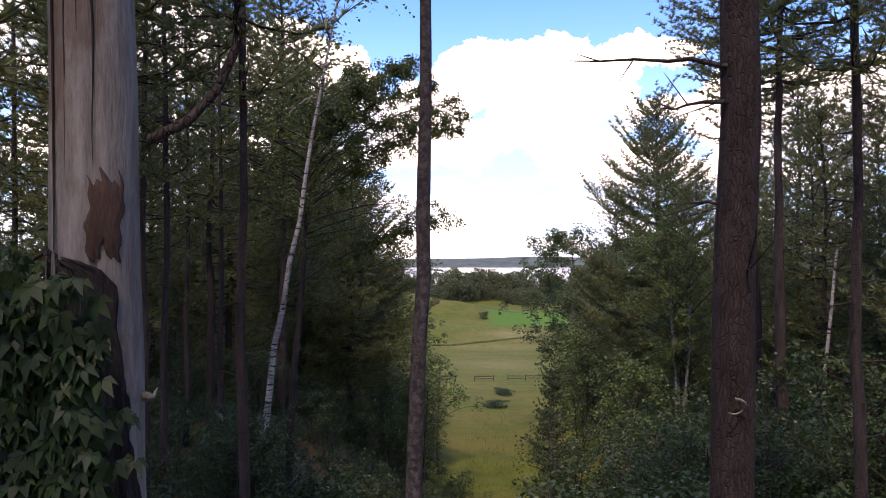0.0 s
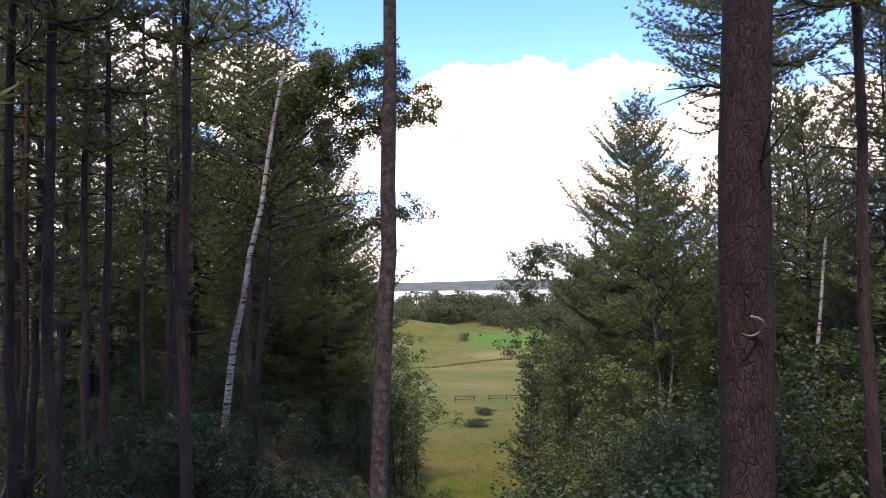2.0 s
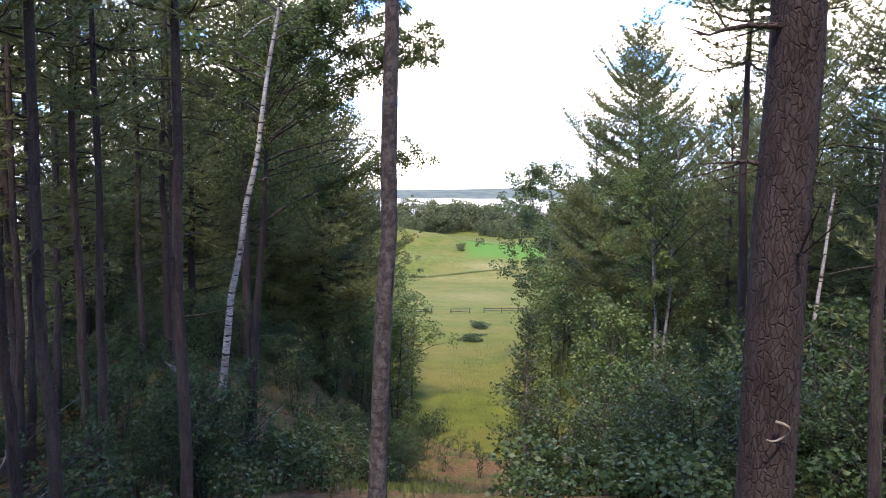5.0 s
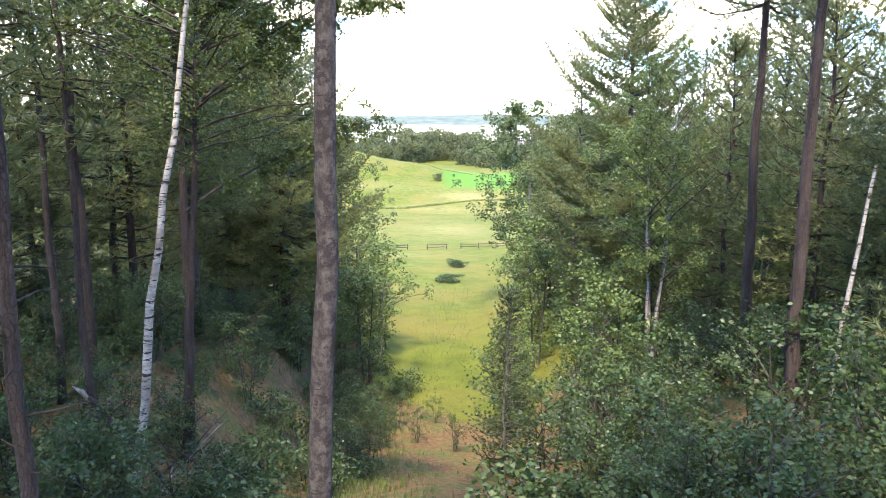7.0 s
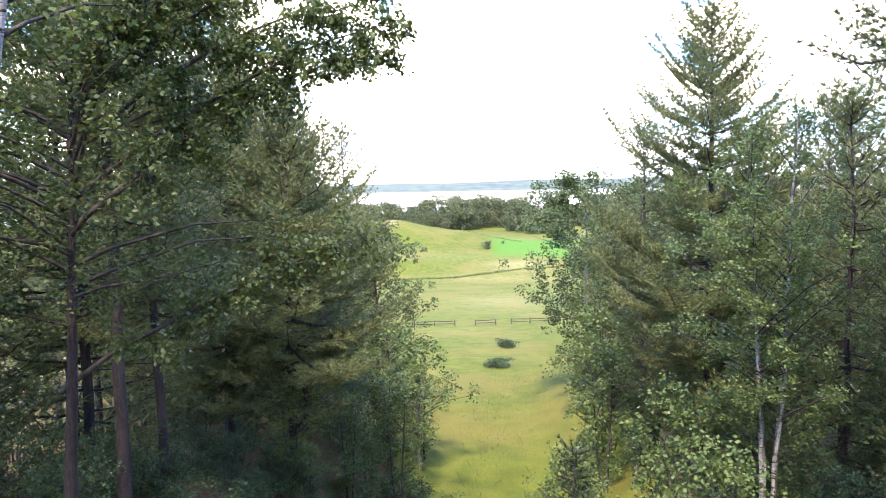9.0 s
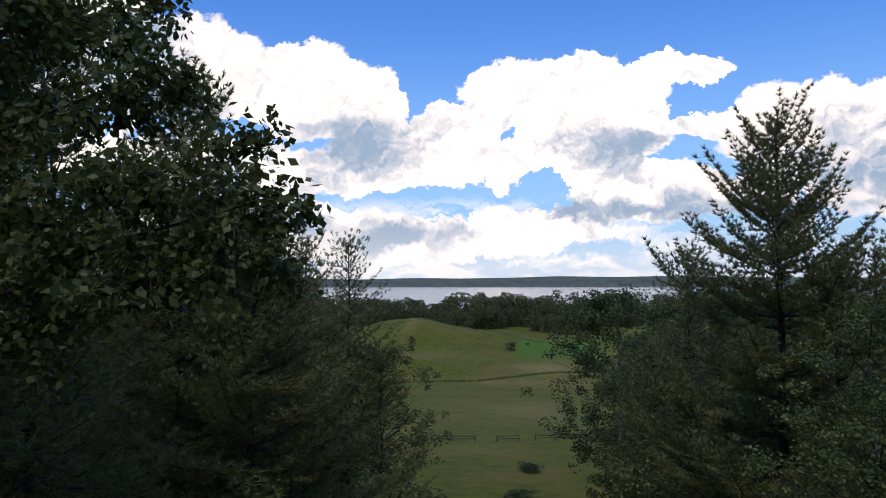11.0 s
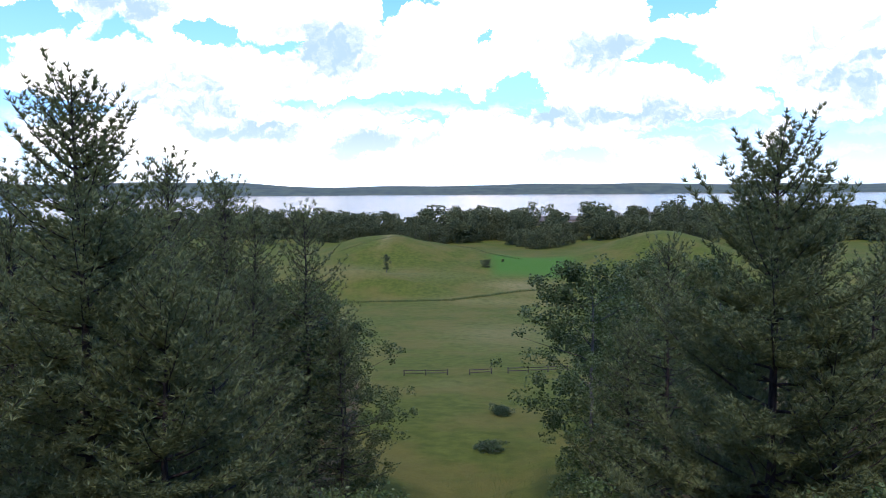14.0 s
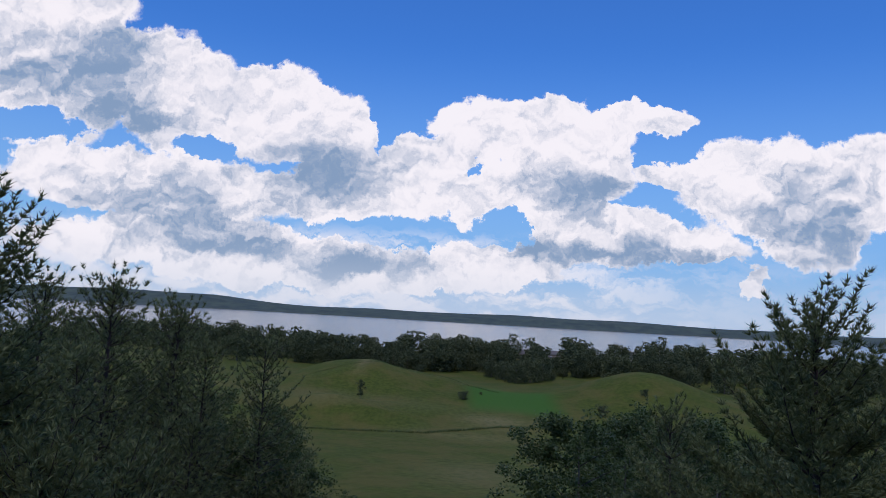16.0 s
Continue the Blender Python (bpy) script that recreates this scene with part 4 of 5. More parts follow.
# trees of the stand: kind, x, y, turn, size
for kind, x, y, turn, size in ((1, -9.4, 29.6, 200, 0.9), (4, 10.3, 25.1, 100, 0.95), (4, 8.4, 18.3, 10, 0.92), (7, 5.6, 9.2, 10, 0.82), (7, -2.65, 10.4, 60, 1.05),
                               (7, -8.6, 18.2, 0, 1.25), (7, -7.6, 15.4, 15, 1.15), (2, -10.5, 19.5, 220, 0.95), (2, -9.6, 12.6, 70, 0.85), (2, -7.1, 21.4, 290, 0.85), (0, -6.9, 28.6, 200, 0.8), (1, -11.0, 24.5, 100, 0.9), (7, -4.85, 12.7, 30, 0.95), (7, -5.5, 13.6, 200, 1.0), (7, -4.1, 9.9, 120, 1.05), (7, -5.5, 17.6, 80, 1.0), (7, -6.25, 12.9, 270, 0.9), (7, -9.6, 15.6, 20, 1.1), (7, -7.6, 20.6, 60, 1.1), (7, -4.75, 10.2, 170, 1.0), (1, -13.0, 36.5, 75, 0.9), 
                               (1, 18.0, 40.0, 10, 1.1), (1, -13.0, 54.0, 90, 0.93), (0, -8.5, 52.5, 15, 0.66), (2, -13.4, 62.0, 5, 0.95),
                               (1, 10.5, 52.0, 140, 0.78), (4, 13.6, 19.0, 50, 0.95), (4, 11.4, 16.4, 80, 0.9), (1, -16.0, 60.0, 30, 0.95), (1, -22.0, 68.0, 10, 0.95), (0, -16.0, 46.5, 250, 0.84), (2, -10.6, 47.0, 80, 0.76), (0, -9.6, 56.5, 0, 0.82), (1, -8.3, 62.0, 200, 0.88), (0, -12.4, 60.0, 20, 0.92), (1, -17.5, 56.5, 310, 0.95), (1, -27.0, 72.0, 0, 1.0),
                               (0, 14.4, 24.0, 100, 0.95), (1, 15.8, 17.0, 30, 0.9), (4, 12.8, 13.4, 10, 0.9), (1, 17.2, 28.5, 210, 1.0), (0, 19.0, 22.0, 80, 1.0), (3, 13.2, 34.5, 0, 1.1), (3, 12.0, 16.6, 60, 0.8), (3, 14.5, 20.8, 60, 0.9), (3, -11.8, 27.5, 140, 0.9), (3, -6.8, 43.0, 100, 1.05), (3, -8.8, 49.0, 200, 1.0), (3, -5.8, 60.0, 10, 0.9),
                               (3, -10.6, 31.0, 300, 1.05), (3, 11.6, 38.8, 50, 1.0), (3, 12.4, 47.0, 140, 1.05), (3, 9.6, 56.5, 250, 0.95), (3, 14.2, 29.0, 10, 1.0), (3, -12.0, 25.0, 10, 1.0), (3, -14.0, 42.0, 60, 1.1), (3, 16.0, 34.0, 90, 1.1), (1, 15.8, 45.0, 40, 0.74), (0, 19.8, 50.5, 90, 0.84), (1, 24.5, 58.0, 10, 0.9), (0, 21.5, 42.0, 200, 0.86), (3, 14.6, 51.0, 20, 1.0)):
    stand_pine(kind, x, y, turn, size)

# unseen pines added behind the viewpoint to shade the near trunks
for kind, x, y, turn, size in ((5, -3.4, -6.0, 0, 1.0), (5, 2.6, -7.5, 90, 1.0), (5, -6.8, -3.0, 40, 1.0), (5, -0.6, -12.0, 200, 1.0), (5, 6.8, -4.0, 130, 1.0), (5, -8.6, 1.8, 20, 0.95), (5, -5.4, 4.6, 310, 0.95), (5, 8.2, 2.0, 60, 0.95)):
    stand_pine(kind, x, y, turn, size)

# the rest of the stand, thinned along the line of the clearing
rng = np.random.default_rng(77)
taken = [(2.7, 5.15), (-0.5, 2.3), (-0.24, 11.8), (-4.8, 17.15), (10.5, 40.2), (-8.4, 37.6), (-5.5, 36.2), (-5.6, 24.2), (-9.4, 29.6), (10.3, 25.1), (8.4, 18.3), (5.6, 9.2), (-8.6, 18.2), (-12.2, 36.5),
         (18, 40), (-13, 54), (-6.3, 52.5), (-13.4, 62), (10.5, 52), (8.3, 28.2), (-5.5, 54), (11.5, 66)]


def free(x, y, gap):
    if any((x - a) ** 2 + (y - b) ** 2 < gap * gap for a, b in taken):
        return False
    taken.append((x, y))
    return True


for _ in range(900):
    x, y = rng.uniform(-40, 40), rng.uniform(-16, 64)
    wall = np.interp(y, [-16, 8, 20, 40, 64], [-4.5, -5.0, -8.5, -10.5, -12.5]) if x < 0 else np.interp(y, [-16, 8, 20, 40, 64], [5.0, 9.5, 14.5, 16.5, 17.0])
    if (x < 0 and x > wall) or (x > 0 and x < wall) or abs(x) > min(13 + 0.36 * max(y, 0), 9 + 0.67 * max(y, 0)):
        continue
    # the few left at y < 2 stand unseen and hold back sky light
    if y < 2 and rng.random() > 0.15 or x < 0 and (y < 34 or x < -0.45 * y) and rng.random() > 0.28:
        continue
    if free(x, y, 3.1 + 0.03 * max(y, 0)):
        stand_pine(int(rng.choice([0, 1, 2, 3] if y > 20 else [0, 1, 2])), x, y, rng.uniform(0, 360), rng.uniform(0.8, 1.05) * (0.8 if y > 40 else 0.95))

# ---- leafy trees at the clearing ----
aspen = tree_proto("birch_tree", broad_parts(71, 14.2, 0.085, 0.30, 2.7, 0.10, 380, 105, 0.38, 4, upright=0.8, k=7, twigs=(0.4, 0.6, 0.8, 1.0)), BIRCH_BARK, BIRCH_LEAVES, "clump of pale-stemmed young birches in leaf", "birch tree", "birches")
aspen.matrix_basis = put(8.8, 29.4, 0, 0.84)
copy_thing(aspen, put(13.5, 31.5, 120, 0.75))
copy_thing(aspen, put(-3.3, 45.0, 40, 0.50))
copy_thing(aspen, put(-4.6, 40.6, 160, 0.42))
copy_thing(aspen, put(-2.2, 50.0, 280, 0.52))
copy_thing(aspen, put(-5.4, 47.0, 100, 0.5))
copy_thing(aspen, put(12.2, 42.0, 220, 0.8))
copy_thing(aspen, put(15.9, 42.6, 70, 0.9))
maple = tree_proto("maple_tree", broad_parts(72, 15.0, 0.17, 0.06, 4.7, 0.19, 420, 76, 0.50, 1, upright=0.3, k=7, bare=True, squash=0.5), GREY_BARK, LEAVES, "round leafy maple at the edge of the meadow", "maple tree", LEAFY)
maple.matrix_basis = put(9.3, 66.0, 0, 1.1)
for x, y, turn, size in ((14.5, 78, 100, 1.05), (-6.6, 65.0, 40, 0.74), (-11.5, 63, 200, 0.86), (-12.5, 78, 20, 0.72), (-15.5, 92, 250, 0.8), (18.5, 70, 300, 1.0), (15.5, 92, 60, 0.95),
                         (9.8, 58, 170, 0.72), (-17, 104, 130, 0.8), (21, 88, 210, 1.0), (19, 105, 20, 0.95), (26, 98, 70, 1.0), (-22, 84, 10, 1.0), (-25, 105, 80, 1.0), (-21, 118, 300, 0.9), (24, 118, 160, 1.0)):
    copy_thing(maple, put(x, y, turn, size))

# ---- undergrowth ----
SHRUBS = "shrubs and saplings under the trees"
TW = (0.5, 0.8, 1.0)
shrub_a = tree_proto("shrub", broad_parts(81, 2.6, 0.02, 0.12, 1.3, 0.10, 60, 40, 0.25, 4, upright=0.7, k=4, twigs=TW), LIMB_BARK, SHRUB_LEAVES, "leafy green shrub on the wood floor", "shrub", SHRUBS)
shrub_b = tree_proto("sapling", broad_parts(82, 3.6, 0.025, 0.15, 1.5, 0.12, 66, 40, 0.30, 3, upright=0.8, k=5, twigs=TW), LIMB_BARK, SHRUB_LEAVES, "young maple saplings with broad leaves", "sapling", SHRUBS)
shrub_c = tree_proto("sapling", broad_parts(83, 5.6, 0.035, 0.12, 1.6, 0.13, 130, 56, 0.36, 2, upright=0.6, k=6, twigs=TW), LIMB_BARK, BIRCH_LEAVES, "young leafy tree at the wood's edge", "sapling", SHRUBS)
fern = tree_proto("low_plant", broad_parts(84, 0.8, 0.008, 0.2, 0.6, 0.11, 25, 16, 0.22, 5, upright=0.6, k=3, twigs=(0.6, 1.0), bare=True), LIMB_BARK, SHRUB_LEAVES, "low leafy plants among brown needles", "low plant", SHRUBS)
UNDER = [shrub_a, shrub_b, shrub_c, fern]
first_under = {}


def grow(kind, x, y, turn, size):
    if kind not in first_under:
        first_under[kind] = True
        UNDER[kind].matrix_basis = put(x, y, turn, size, 0.02)
        return UNDER[kind]
    return copy_thing(UNDER[kind], put(x, y, turn, size, 0.02))


spruce = tree_proto("fir_tree", pine_parts(91, 6.2, 0.055, 0.04, 1.6, step=0.27, blade=0.11, n_blade=8, stubs=False, top_up=0.5, width=0.034, twig=0.12, tuft=0.12, taper=0.85), GREY_BARK, SPRUCE, "small sparse fir tree with a pointed tip", "fir tree", "firs")
spruce.matrix_basis = put(3.4, 26.3, 0, 1.0)
copy_thing(spruce, put(-9.5, 24.5, 30, 0.7))

for kind, x, y, turn, size in ((2, -2.6, 43.0, 0, 1.15), (2, -3.4, 47.5, 90, 1.25), (2, -4.2, 39.5, 200, 0.75), (1, -2.2, 40.0, 30, 0.9), (2, -2.2, 52.0, 120, 1.2), (2, -4.8, 43.5, 120, 0.9), (1, -3.3, 37.0, 60, 0.7),
                               (0, 4.2, 22.5, 0, 1.1), (1, 5.2, 20.5, 50, 0.95), (0, 6.0, 18.0, 140, 0.9), (1, 7.2, 21.5, 220, 1.0), (1, 8.2, 18.0, 10, 1.1), 
                               (0, 9.4, 14.6, 160, 1.0), (2, 6.4, 25.0, 30, 0.8), (2, 7.0, 31.0, 0, 0.9), (2, 9.5, 31.0, 100, 1.0), 
                               (1, 4.5, 26.5, 250, 0.9), (2, 6.8, 43.0, 0, 1.1), (2, 7.6, 48.0, 80, 1.2), (2, 4.6, 36.2, 60, 0.85), (0, 5.2, 40.0, 0, 1.0),
                               (1, -1.6, 25.6, 40, 0.5), (1, -1.2, 29.3, 110, 0.6), (1, -2.6, 28.0, 200, 0.7), (0, -0.9, 33.2, 0, 0.55), (1, -2.2, 32.4, 300, 0.6), (0, -3.2, 22.6, 80, 0.6), (0, -2.0, 21.0, 10, 0.55), (3, -0.3, 43.5, 0, 1.3), (3, -2.2, 36.8, 40, 1.2), (0, -6.4, 28.0, 0, 0.6), (0, -4.4, 25.0, 200, 0.6), (2, -7.5, 45.0, 10, 1.2)):
    grow(kind, x, y, turn, size)

for _ in range(185):
    y = rng.uniform(7, 50)
    x = rng.uniform(-19, 21)
    l = np.interp(y, [7, 17, 22, 30, 40, 50], [-3.2, -3.4, -4.8, -5.0, -4.6, -6.0])
    r = np.interp(y, [7, 14, 17, 20, 40, 50], [8.0, 8.0, 6.5, 4.8, 6.5, 8.0])
    if l < x < r:
        continue
    dense = 0.85 if x > 0 else 0.8
    if rng.random() > dense or any((x - a) ** 2 + (y - b) ** 2 < 0.5 for a, b in taken):
        continue
    k = int(rng.choice([0, 0, 1, 3] if x < 0 else [0, 0, 1, 1, 2, 3]))
    grow(k, x, y, rng.uniform(0, 360), rng.uniform(0.6, 1.1) * (0.6 if x < 0 and y < 34 else 1.0))
for _ in range(20):
    y, x = rng.uniform(14, 46), rng.uniform(-3.8, -0.6)
    grow(3, x, y, rng.uniform(0, 360), rng.uniform(0.5, 1.0))

for _ in range(150):
    x, y = rng.uniform(-13, -2.6), rng.uniform(11, 31)
    if x > -4.4 - 0.05 * y + 2.6 * (y < 22) or any((x - a) ** 2 + (y - b) ** 2 < 0.4 for a, b in taken):
        continue
    grow(int(rng.choice([0, 3, 3, 1])), x, y, rng.uniform(0, 360), rng.uniform(0.4, 0.75))
for _ in range(80):
    x, y = rng.uniform(3.6, 14), rng.uniform(13.5, 31)
    if x < np.interp(y, [13, 18, 24, 31], [4.6, 4.2, 5.0, 6.6]) or any((x - a) ** 2 + (y - b) ** 2 < 0.4 for a, b in taken):
        continue
    grow(int(rng.choice([0, 0, 1])), x, y, rng.uniform(0, 360), rng.uniform(0.5, 0.85))
low = np.random.default_rng(58)
for _ in range(70):
    x, y = low.uniform(-9.5, -1.0), low.uniform(18, 36)
    if x < -4.5 or low.random() < 0.3:
        grow(int(low.choice([3, 0, 0])), x, y, low.uniform(0, 360), low.uniform(0.35, 0.65))
for x, y, turn, size in ((-5.3, 35.0, 20, 0.62), (-4.6, 34.2, 150, 0.45), (-1.5, 39.0, 60, 0.35), (-3.6, 40.6, 220, 0.5)):
    grow(2, x, y, turn, size)
for x, y, size in ((-0.6, 37.0, 0.55), (0.4, 34.5, 0.5), (1.2, 38.0, 0.4), (-1.8, 35.2, 0.6), (2.0, 33.0, 0.5)):
    grow(1, x, y, 90 * x, size)
for _ in range(34):
    grow(3, rng.uniform(2.2, 9.5), rng.uniform(11.5, 17.5), rng.uniform(0, 360), rng.uniform(0.6, 1.1))
for x, y, turn, size in ((4.6, 16.2, 10, 0.6), (6.6, 14.8, 80, 0.7), (8.4, 13.4, 190, 0.75), (5.6, 12.9, 260, 0.45)):
    grow(0, x, y, turn, size)


def pale_pole():
    """A dead, pale leaning pole among the shrubs."""
    ob = thing("dead_pole", put(9.35, 19.0), "thin pale dead birch pole leaning among shrubs", "dead tree")
    g = Geo()
    g.tube(wobble(np.random.default_rng(3), 9, 6.4, 0.02, (0.75, 0.1)), np.linspace(0.07, 0.03, 9), 8, 0.03, np.random.default_rng(4))
    part("stem", g.mesh("pole_stem", BIRCH_BARK), ob)


pale_pole()


def leaning_snag():
    """A broken dead stem leaning in the shade of the wood."""
    ob = thing("dead_branch", put(-3.7, 17.4), "broken dead branch leaning with a pale torn end", "dead branch")
    g = Geo()
    g.tube(wobble(np.random.default_rng(13), 9, 2.5, 0.02, (-1.5, -0.5)), np.linspace(0.05, 0.035, 9), 8, 0.05, np.random.default_rng(14))
    stem = part("stem", g.mesh("leaning_stem", PINE_BARK), ob)
    h = Geo()
    h.tube([(-1.49, -0.5, 2.46), (-1.56, -0.53, 2.6), (-1.72, -0.56, 2.72)], [0.038, 0.05, 0.008], 7, 0.12, np.random.default_rng(15))
    part("torn_end", h.mesh("torn_end", TWIG), stem, "pale splintered wood")


leaning_snag()


def brush_pile(x, y, seed, n, size):
    """A tangle of dead fallen branches, some bleached pale."""
    ob = thing("brush_pile", put(x, y, 0, sink=0.0), "tangle of dead fallen branches on the wood floor", "dead branches")
    r = np.random.default_rng(seed)
    for k in range(n):
        g = Geo()
        L = r.uniform(0.8, 2.6) * size
        a = r.uniform(0, 6.28)
        p = np.array([r.normal(0, 0.7 * size), r.normal(0, 0.5 * size), 0.02])
        d = np.array([np.cos(a), np.sin(a), r.uniform(0.05, 0.9)])
        s = np.linspace(0, 1, 7)
        bend = r.normal(0, 0.35, 3)
        b = p + L * s[:, None] * d / np.linalg.norm(d) + np.outer(np.sin(s * 2.6) * 0.3 * L, bend) + np.cumsum(r.normal(0, 0.025, (7, 3)), 0)
        b[:, 2] = np.maximum(b[:, 2], 0.01)
        g.tube(b, 0.022 * size * (1 - s) + 0.006, 5)
        for q in (2, 4, 5):
            e = b[q] + r.normal(0, 0.22 * size, 3)
            g.tube([b[q], (b[q] + e) / 2 + r.normal(0, 0.03, 3), e], [0.010, 0.007, 0.004], 4)
        part("dead_branch", g.mesh("fallen_branch", TWIG if k % 3 == 0 else PINE_BARK), ob)


brush_pile(-5.6, 10.6, 1, 16, 1.1)
brush_pile(-7.4, 13.0, 2, 14, 1.2)
brush_pile(-4.9, 13.2, 4, 7, 0.8)
brush_pile(-4.4, 18.8, 5, 8, 0.8)
brush_pile(-3.6, 8.6, 6, 9, 0.7)
brush_pile(-9.4, 16.2, 7, 10, 1.1)


# ---- the meadow ----
def rail_fence(x0, y0, x1, y1, posts, label):
    ob = thing("rail_fence", put(x0, y0, 0, sink=0.0), label, "fence", "rail fences across the meadow")
    inv = ob.matrix_basis.translation
    rng = np.random.default_rng(int(abs(x0) * 10 + 3))
    spots = [Vector((x0 + (x1 - x0) * i / (posts - 1), y0 + (y1 - y0) * i / (posts - 1), 0)) for i in range(posts)]
    for s in spots:
        s.z = float(land(s.x, s.y))
        g = Geo()
        c = np.array(s - inv)
        h = 0.98 + rng.uniform(-0.05, 0.08)
        g.tube([c + [0, 0, -0.2], c + [0.01, 0, 0.4], c + [0, 0.01, h], c + [0, 0, h + 0.01]], [0.085, 0.085, 0.08, 0.01], 8, 0.04, rng)
        part("post", g.mesh("post", RAIL_WOOD), ob)
    for a, b in zip(spots[:-1], spots[1:]):
        for z in (0.82, 0.42):
            g = Geo()
            p, q = np.array(a - inv) + [0, -0.09, z], np.array(b - inv) + [0, -0.09, z + rng.normal(0, 0.02)]
            t = np.linspace(-0.06, 1.06, 6)[:, None]
            g.tube(p + (q - p) * t + rng.normal(0, 0.012, (6, 3)), [0.02, 0.07, 0.075, 0.072, 0.068, 0.02], 7, 0.03, rng)
            part("rail", g.mesh("rail", RAIL_WOOD), ob)
    return ob


rail_fence(0.0, 129.7, 3.3, 130.6, 2, "single low log jump panel in the meadow")
rail_fence(-3.4, 129.4, -10.0, 129.0, 3, "low log rail fence beside the meadow jump")
rail_fence(5.9, 131.6, 15.4, 134.5, 4, "low log rail fence running into the trees")

clump_a = tree_proto("bush", broad_parts(101, 0.75, 0.015, 0.1, 1.0, 0.12, 60, 30, 0.28, 6, upright=0.25, k=4), GREY_BARK, SHRUB_LEAVES, "low spreading bush on the mown meadow", "bush", "meadow bushes")
clump_a.matrix_basis = put(2.85, 86.8, 0, 1.15, 0.02) @ Matrix.Diagonal((1.25, 1, 0.8, 1))
copy_thing(clump_a, put(4.05, 102.4, 130, 1.05, 0.02))
round_bush = tree_proto("bush", broad_parts(102, 3.2, 0.05, 0.05, 2.0, 0.30, 90, 44, 0.7, 4, upright=0.4, k=4, twigs=(0.5, 0.8, 1.0), flat=0.1, bare=True), GREY_BARK, FAR_LEAVES, "round dark bush on the grassy mound", "bush", "meadow bushes")
round_bush.matrix_basis = put(3.0, 316, 0, 1.0)
for x, y, turn, s in ((-17.0, 362, 60, 0.8), (10, 330, 20, 0.35), (-46, 402, 200, 0.7), (-30, 430, 0, 0.6), (54.5, 300, 90, 1.2), (74, 318, 10, 0.8)):
    copy_thing(round_bush, put(x, y, turn, s))
lone = tree_proto("small_tree", broad_parts(103, 7.0, 0.09, 0.15, 1.7, 0.32, 70, 54, 0.7, 1, upright=0.7, k=5, twigs=(0.5, 0.8, 1.0), flat=0.1, bare=True), GREY_BARK, FAR_LEAVES, "lone dark young tree on the grassy mound", "tree")
lone.matrix_basis = put(-35.5, 300, 0, 1.0)


def tall_grass(name, line, per, h, seed, label, width=1.0):
    """Uncut grass along a line: real blades, joined."""
    rng = np.random.default_rng(seed)
    line = np.array(line, float)
    n = int(per * np.sum(np.linalg.norm(np.diff(line, axis=0), axis=1)))
    d = np.r_[0, np.cumsum(np.linalg.norm(np.diff(line, axis=0), axis=1))]
    q = rng.uniform(0, d[-1], n)
    x = np.interp(q, d, line[:, 0]) + rng.normal(0, width * 0.4, n)
    y = np.interp(q, d, line[:, 1]) + rng.normal(0, width * 0.4, n)
    pos = np.stack([x, y, land(x, y) - 0.03], -1)
    v, f = blades(pos, np.tile([0.0, 0.0, 1.0], (n, 1)), 2, h, h * 0.16, rng, 0.28)
    tagged(new(name, np_mesh(name, v, f, GRASS_BLADE, False)), label, "grass", kind="stuff")


tall_grass("bank_grass", [(-58, 258), (-30, 261), (-9, 262), (2, 268), (16, 277), (40, 284)], 16, 0.9, 3, "dark uncut grass along the foot of the mound", 0.9)
tall_grass("bank_grass", [(-60, 330), (-30, 352), (-5, 352), (18, 340)], 8, 0.7, 4, "uncut grass along a ridge of the mound", 1.4)
tall_grass("forest_grass", [(-1.4, 17), (-1.6, 26), (-2.4, 36), (-1.6, 46)], 130, 0.26, 8, "thin grass over the brown needle litter", 3.2)
tall_grass("meadow_grass", [(0, 44), (2.5, 52), (2, 62), (4, 80)], 26, 0.22, 6, "short meadow grass at the wood's edge", 5.0)

# ---- the far side of the meadow ----
FAR = "tree belt between meadow and lake"


def far_crown(seed, h, w, lumps, per, leaf):
    """A full crown reaching the ground: overlapping lumps of foliage with a broken outline."""
    rng = np.random.default_rng(seed)
    wood = Geo()
    wood.tube(wobble(rng, 6, h * 0.8, 0.05), np.linspace(0.28, 0.05, 6), 6)
    pts = []
    for k in range(lumps):
        u = (k + rng.random()) / lumps
        reach = w * (0.30 + 0.70 * np.sin(np.pi * (0.18 + 0.74 * u)))
        a = rng.uniform(0, 2 * np.pi)
        c = np.array([np.cos(a), np.sin(a), 0]) * reach * rng.uniform(0.35, 0.8) + np.array([0, 0, h * (0.06 + 0.82 * u)])
        r = w * rng.uniform(0.28, 0.44) * (1 - 0.3 * u)
        d = unit(rng.normal(size=(per, 3)))
        pts.append(c + d * r * rng.uniform(0.8, 1.06, (per, 1)) * np.array([1, 1, 0.8]))
    pts = np.concatenate(pts)
    return wood, leaves(pts[pts[:, 2] > 0.1], leaf, rng, flat=0.1)


far_a = tree_proto("far_tree", far_crown(111, 13.5, 7.0, 24, 110, 0.78), GREY_BARK, FAR_LEAVES, "broad leafy tree in the lakeside belt", "tree", FAR)
far_b = tree_proto("far_tree", far_crown(112, 15.5, 6.2, 26, 105, 0.78), GREY_BARK, FAR_LEAVES, "tall leafy tree in the lakeside belt", "tree", FAR)
far_c = tree_proto("far_tree", far_crown(113, 10.0, 6.6, 22, 110, 0.75), GREY_BARK, FAR_LEAVES, "low round tree in the lakeside belt", "tree", FAR)
FARS = [far_a, far_b, far_c]
first_far = {}


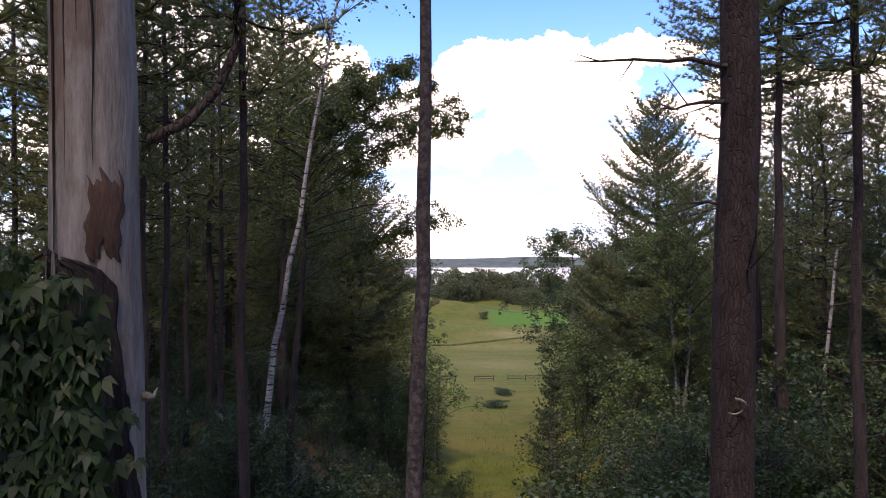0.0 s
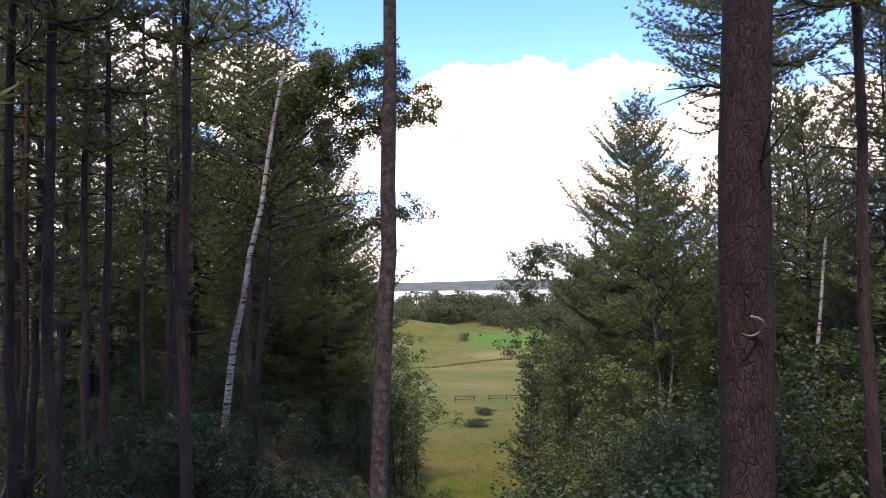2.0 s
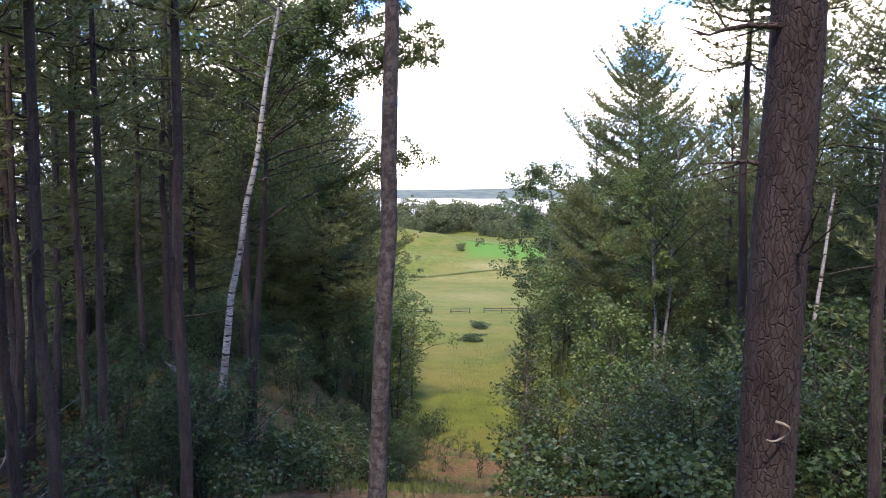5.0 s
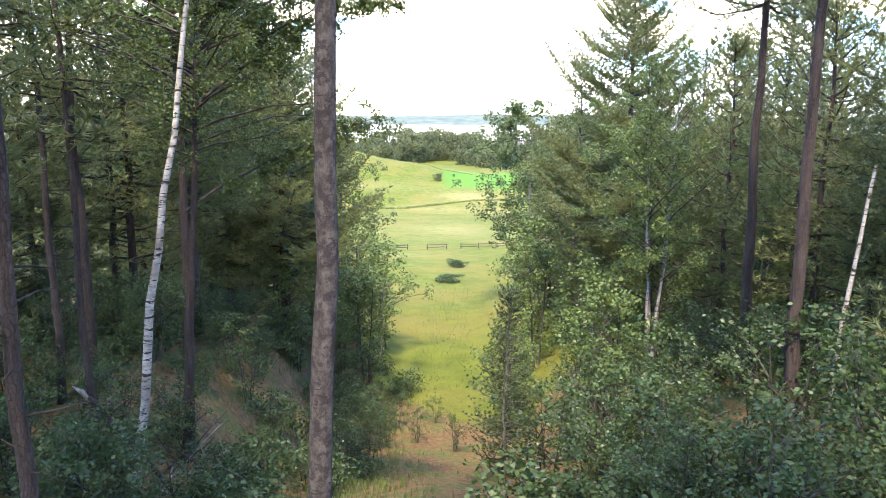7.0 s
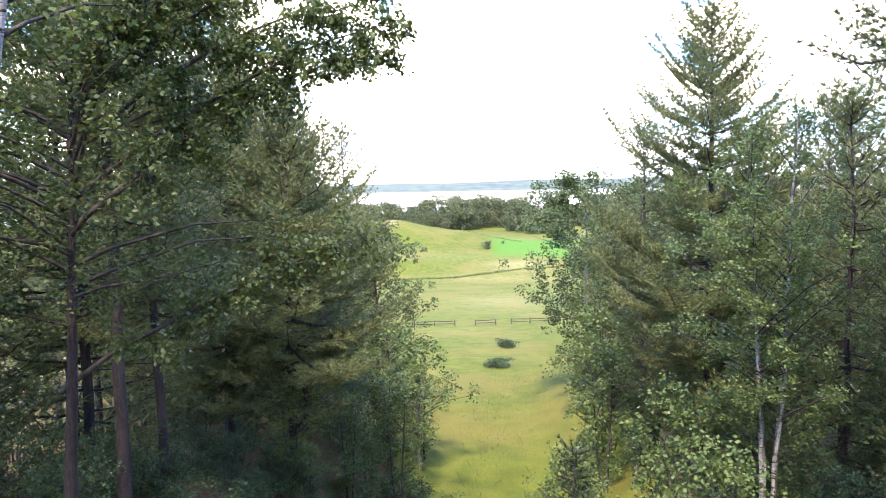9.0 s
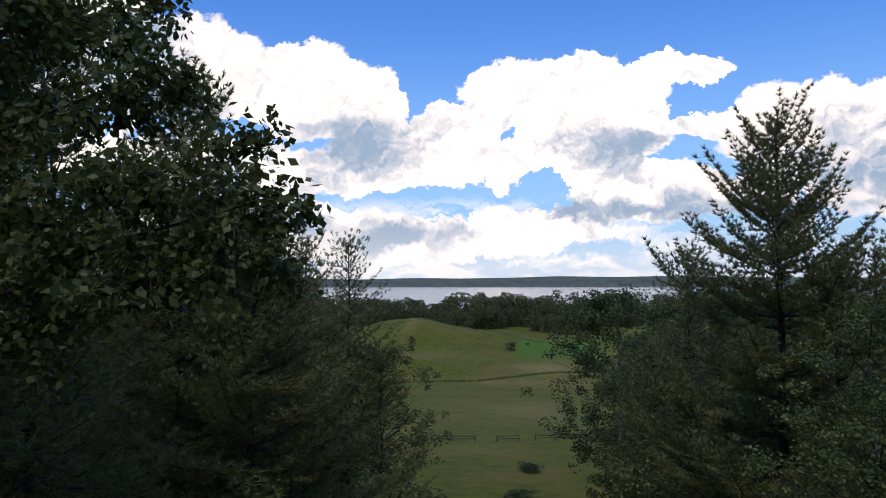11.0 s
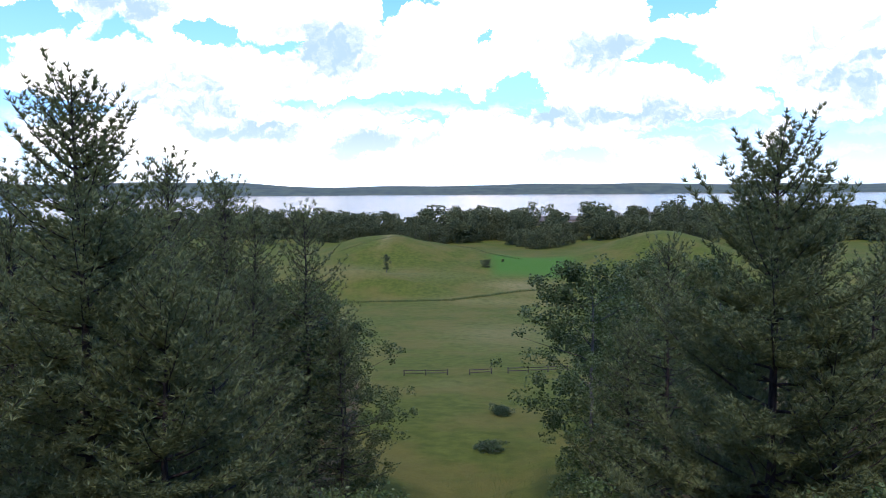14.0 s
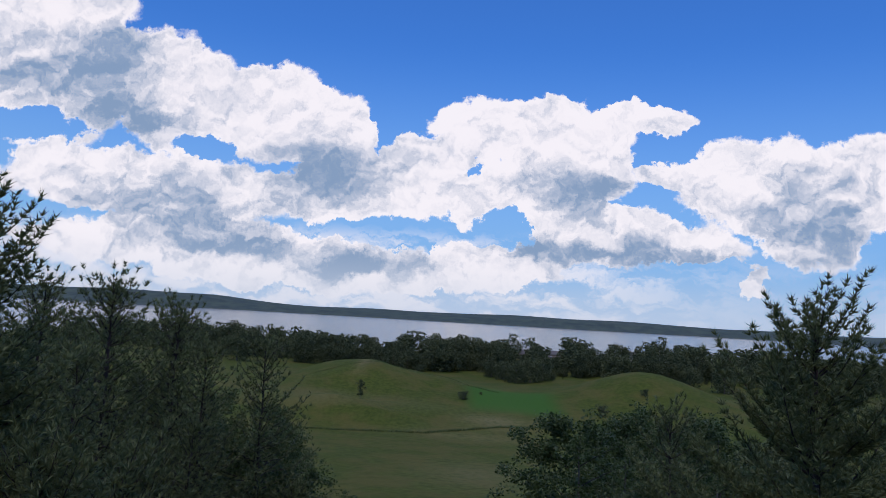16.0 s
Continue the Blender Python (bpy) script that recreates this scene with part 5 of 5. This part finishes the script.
def clear_of_houses(x, y, size):
    """Low growth only in front of the houses."""
    hidden = any(abs(x - 2.5 - slope * (y - 22)) < 6.0 for slope in (0.0748, 0.122, 0.187, 0.2263))
    return size * 0.40 if hidden and 425 < y < 632 else size


def far_tree(kind, x, y, turn, size):
    size = clear_of_houses(x, y, size) * (1.17 if y > 400 else 1.0)
    if kind not in first_far:
        first_far[kind] = True
        FARS[kind].matrix_basis = put(x, y, turn, size)
    else:
        copy_thing(FARS[kind], put(x, y, turn, size))


rng = np.random.default_rng(202)
for x, y, k, s in ((30, 412, 2, 0.95), (38, 420, 2, 1.0), (24, 428, 2, 0.8), (46, 432, 0, 0.9), (18, 440, 2, 0.7), (52, 440, 1, 0.8), (-24, 452, 2, 0.8), (-16, 458, 0, 0.75), (-38, 446, 2, 0.9), (-48, 452, 2, 0.8),
                   (110, 450, 0, 0.8), (128, 440, 2, 0.9), (140, 420, 0, 0.9), (-120, 420, 0, 1.0), (-135, 400, 1, 1.0), (-105, 440, 1, 0.95), (-90, 450, 2, 0.9)):
    far_tree(k, x, y, x * 7 % 360, s)
for _ in range(46):
    side = rng.choice([-1, 1])
    x, y = side * rng.uniform(40, 150), rng.uniform(120, 330)
    if side > 0 and (x < 34 + (y - 120) * 0.38 or x < 125 and y > 250):
        continue
    if side < 0 and x > -30 - (y - 120) * 0.42:
        continue
    far_tree(int(rng.integers(0, 3)), x, y, rng.uniform(0, 360), rng.uniform(0.7, 1.0))
for i in range(220):
    x, y = rng.uniform(-190, 250) if i < 180 else rng.uniform(55, 230), rng.uniform(452, 505)
    far_tree(int(rng.integers(0, 3)), x, y, rng.uniform(0, 360), rng.choice([0.5, 0.7, 0.85, 1.0, 1.2]) * rng.uniform(0.9, 1.1))


def far_woods():
    """The depth of the tree belt, one mesh of many crowns."""
    crowns = [far_crown(120 + k, 12.0 + 2 * k, 7.2, 12, 44, 1.5)[1][0] for k in range(3)]
    V = []
    for i in range(400):
        low = i % 4 == 0
        x, y = rng.uniform(-300, 380), rng.uniform(462, 520) if low else rng.uniform(485, 640)
        a, s = rng.uniform(0, 6.28), rng.uniform(0.4, 0.65) if low else rng.uniform(0.7, 1.15)
        v = crowns[int(rng.integers(0, 3))]
        s = clear_of_houses(x, y, s) * 1.2
        c, sn = np.cos(a), np.sin(a)
        V.append(np.stack([v[:, 0] * c - v[:, 1] * sn, v[:, 0] * sn + v[:, 1] * c, v[:, 2]], -1) * s + np.array([x, y, float(land(x, y))]))
    V = np.concatenate(V)
    tagged(new("far_woods", np_mesh("far_woods", V, np.arange(len(V)).reshape(-1, 4), FAR_LEAVES, False)), "deep belt of leafy trees before the lake", "trees", kind="stuff")


far_woods()

ROOF = plain_material("roof_shingle", (0.10, 0.085, 0.075), (0.19, 0.16, 0.14), 3.0, 0.9)
WALL_PALE = plain_material("pale_siding", (0.62, 0.61, 0.58), (0.80, 0.79, 0.76), 2.0)
WALL_BROWN = plain_material("brown_siding", (0.22, 0.16, 0.12), (0.33, 0.25, 0.19), 2.0)
PANE = plain_material("dark_pane", (0.03, 0.035, 0.04), (0.06, 0.07, 0.08), 1.0, 0.12)


def box(w, d, h, z0=0.0):
    v = [(sx * w / 2, sy * d / 2, z0 + sz * h) for sz in (0, 1) for sx, sy in ((-1, -1), (1, -1), (1, 1), (-1, 1))]
    return np.array(v), np.array([(0, 3, 2, 1), (4, 5, 6, 7), (0, 1, 5, 4), (1, 2, 6, 5), (2, 3, 7, 6), (3, 0, 4, 7)])


def house(x, y, turn, w, d, h, wall, label):
    ob = thing("house", put(x, y, turn, sink=0.3), label, "house", "houses among the lakeside trees")
    part("wall", np_mesh("house_wall", *box(w, d, h), wall, False), ob)
    g = Geo()
    e, r = 0.5, d * 0.36
    v = np.array([(-w / 2 - e, -d / 2 - e, h - 0.1), (w / 2 + e, -d / 2 - e, h - 0.1), (w / 2 + e, 0, h + r), (-w / 2 - e, 0, h + r), (-w / 2 - e, d / 2 + e, h - 0.1), (w / 2 + e, d / 2 + e, h - 0.1)])
    lo = v - np.array([0, 0, 0.25])
    g.add(np.concatenate([v, lo]), [(0, 1, 2, 3), (3, 2, 5, 4), (7, 6, 9, 8), (8, 9, 10, 11), (0, 6, 7, 1), (4, 5, 11, 10), (0, 3, 9, 6), (3, 4, 10, 9), (1, 7, 8, 2), (2, 8, 11, 5)])
    part("roof", g.mesh("house_roof", ROOF, False), ob)
    gable = np.array([(sx * (w / 2 - 0.02), sy, z) for sx in (-1, 1) for sy, z in ((-d / 2, h), (d / 2, h), (0, h + r - 0.25))])
    part("gable", np_mesh("house_gable", gable, np.array([(0, 1, 2), (3, 4, 5)]), wall, False), ob)
    for i in range(3):
        b, f = box(1.6, 0.10, 1.7, 1.1)
        spot = np.array([w * (i - 1) * 0.3, -d / 2 - 0.03, 0])
        opening = part("window", np_mesh("window_frame", b + spot, f, WALL_PALE, False), ob)
        b, f = box(1.3, 0.06, 1.4, 1.25)
        part("pane", np_mesh("window_pane", b + spot - [0, 0.04, 0], f, PANE, False), opening, "dark window glass")
    return ob


house(48.7, 636, 8, 17, 10, 4.5, WALL_BROWN, "brown house with a low shingle roof among trees")
house(78.0, 636, -12, 13, 9, 4.2, WALL_BROWN, "small brown house among lakeside trees")
house(142.0, 636, 15, 14, 9, 6.0, WALL_PALE, "pale-walled house among lakeside trees")
house(117.0, 625, 0, 8, 6, 3.6, WALL_PALE, "small pale cottage among lakeside trees")
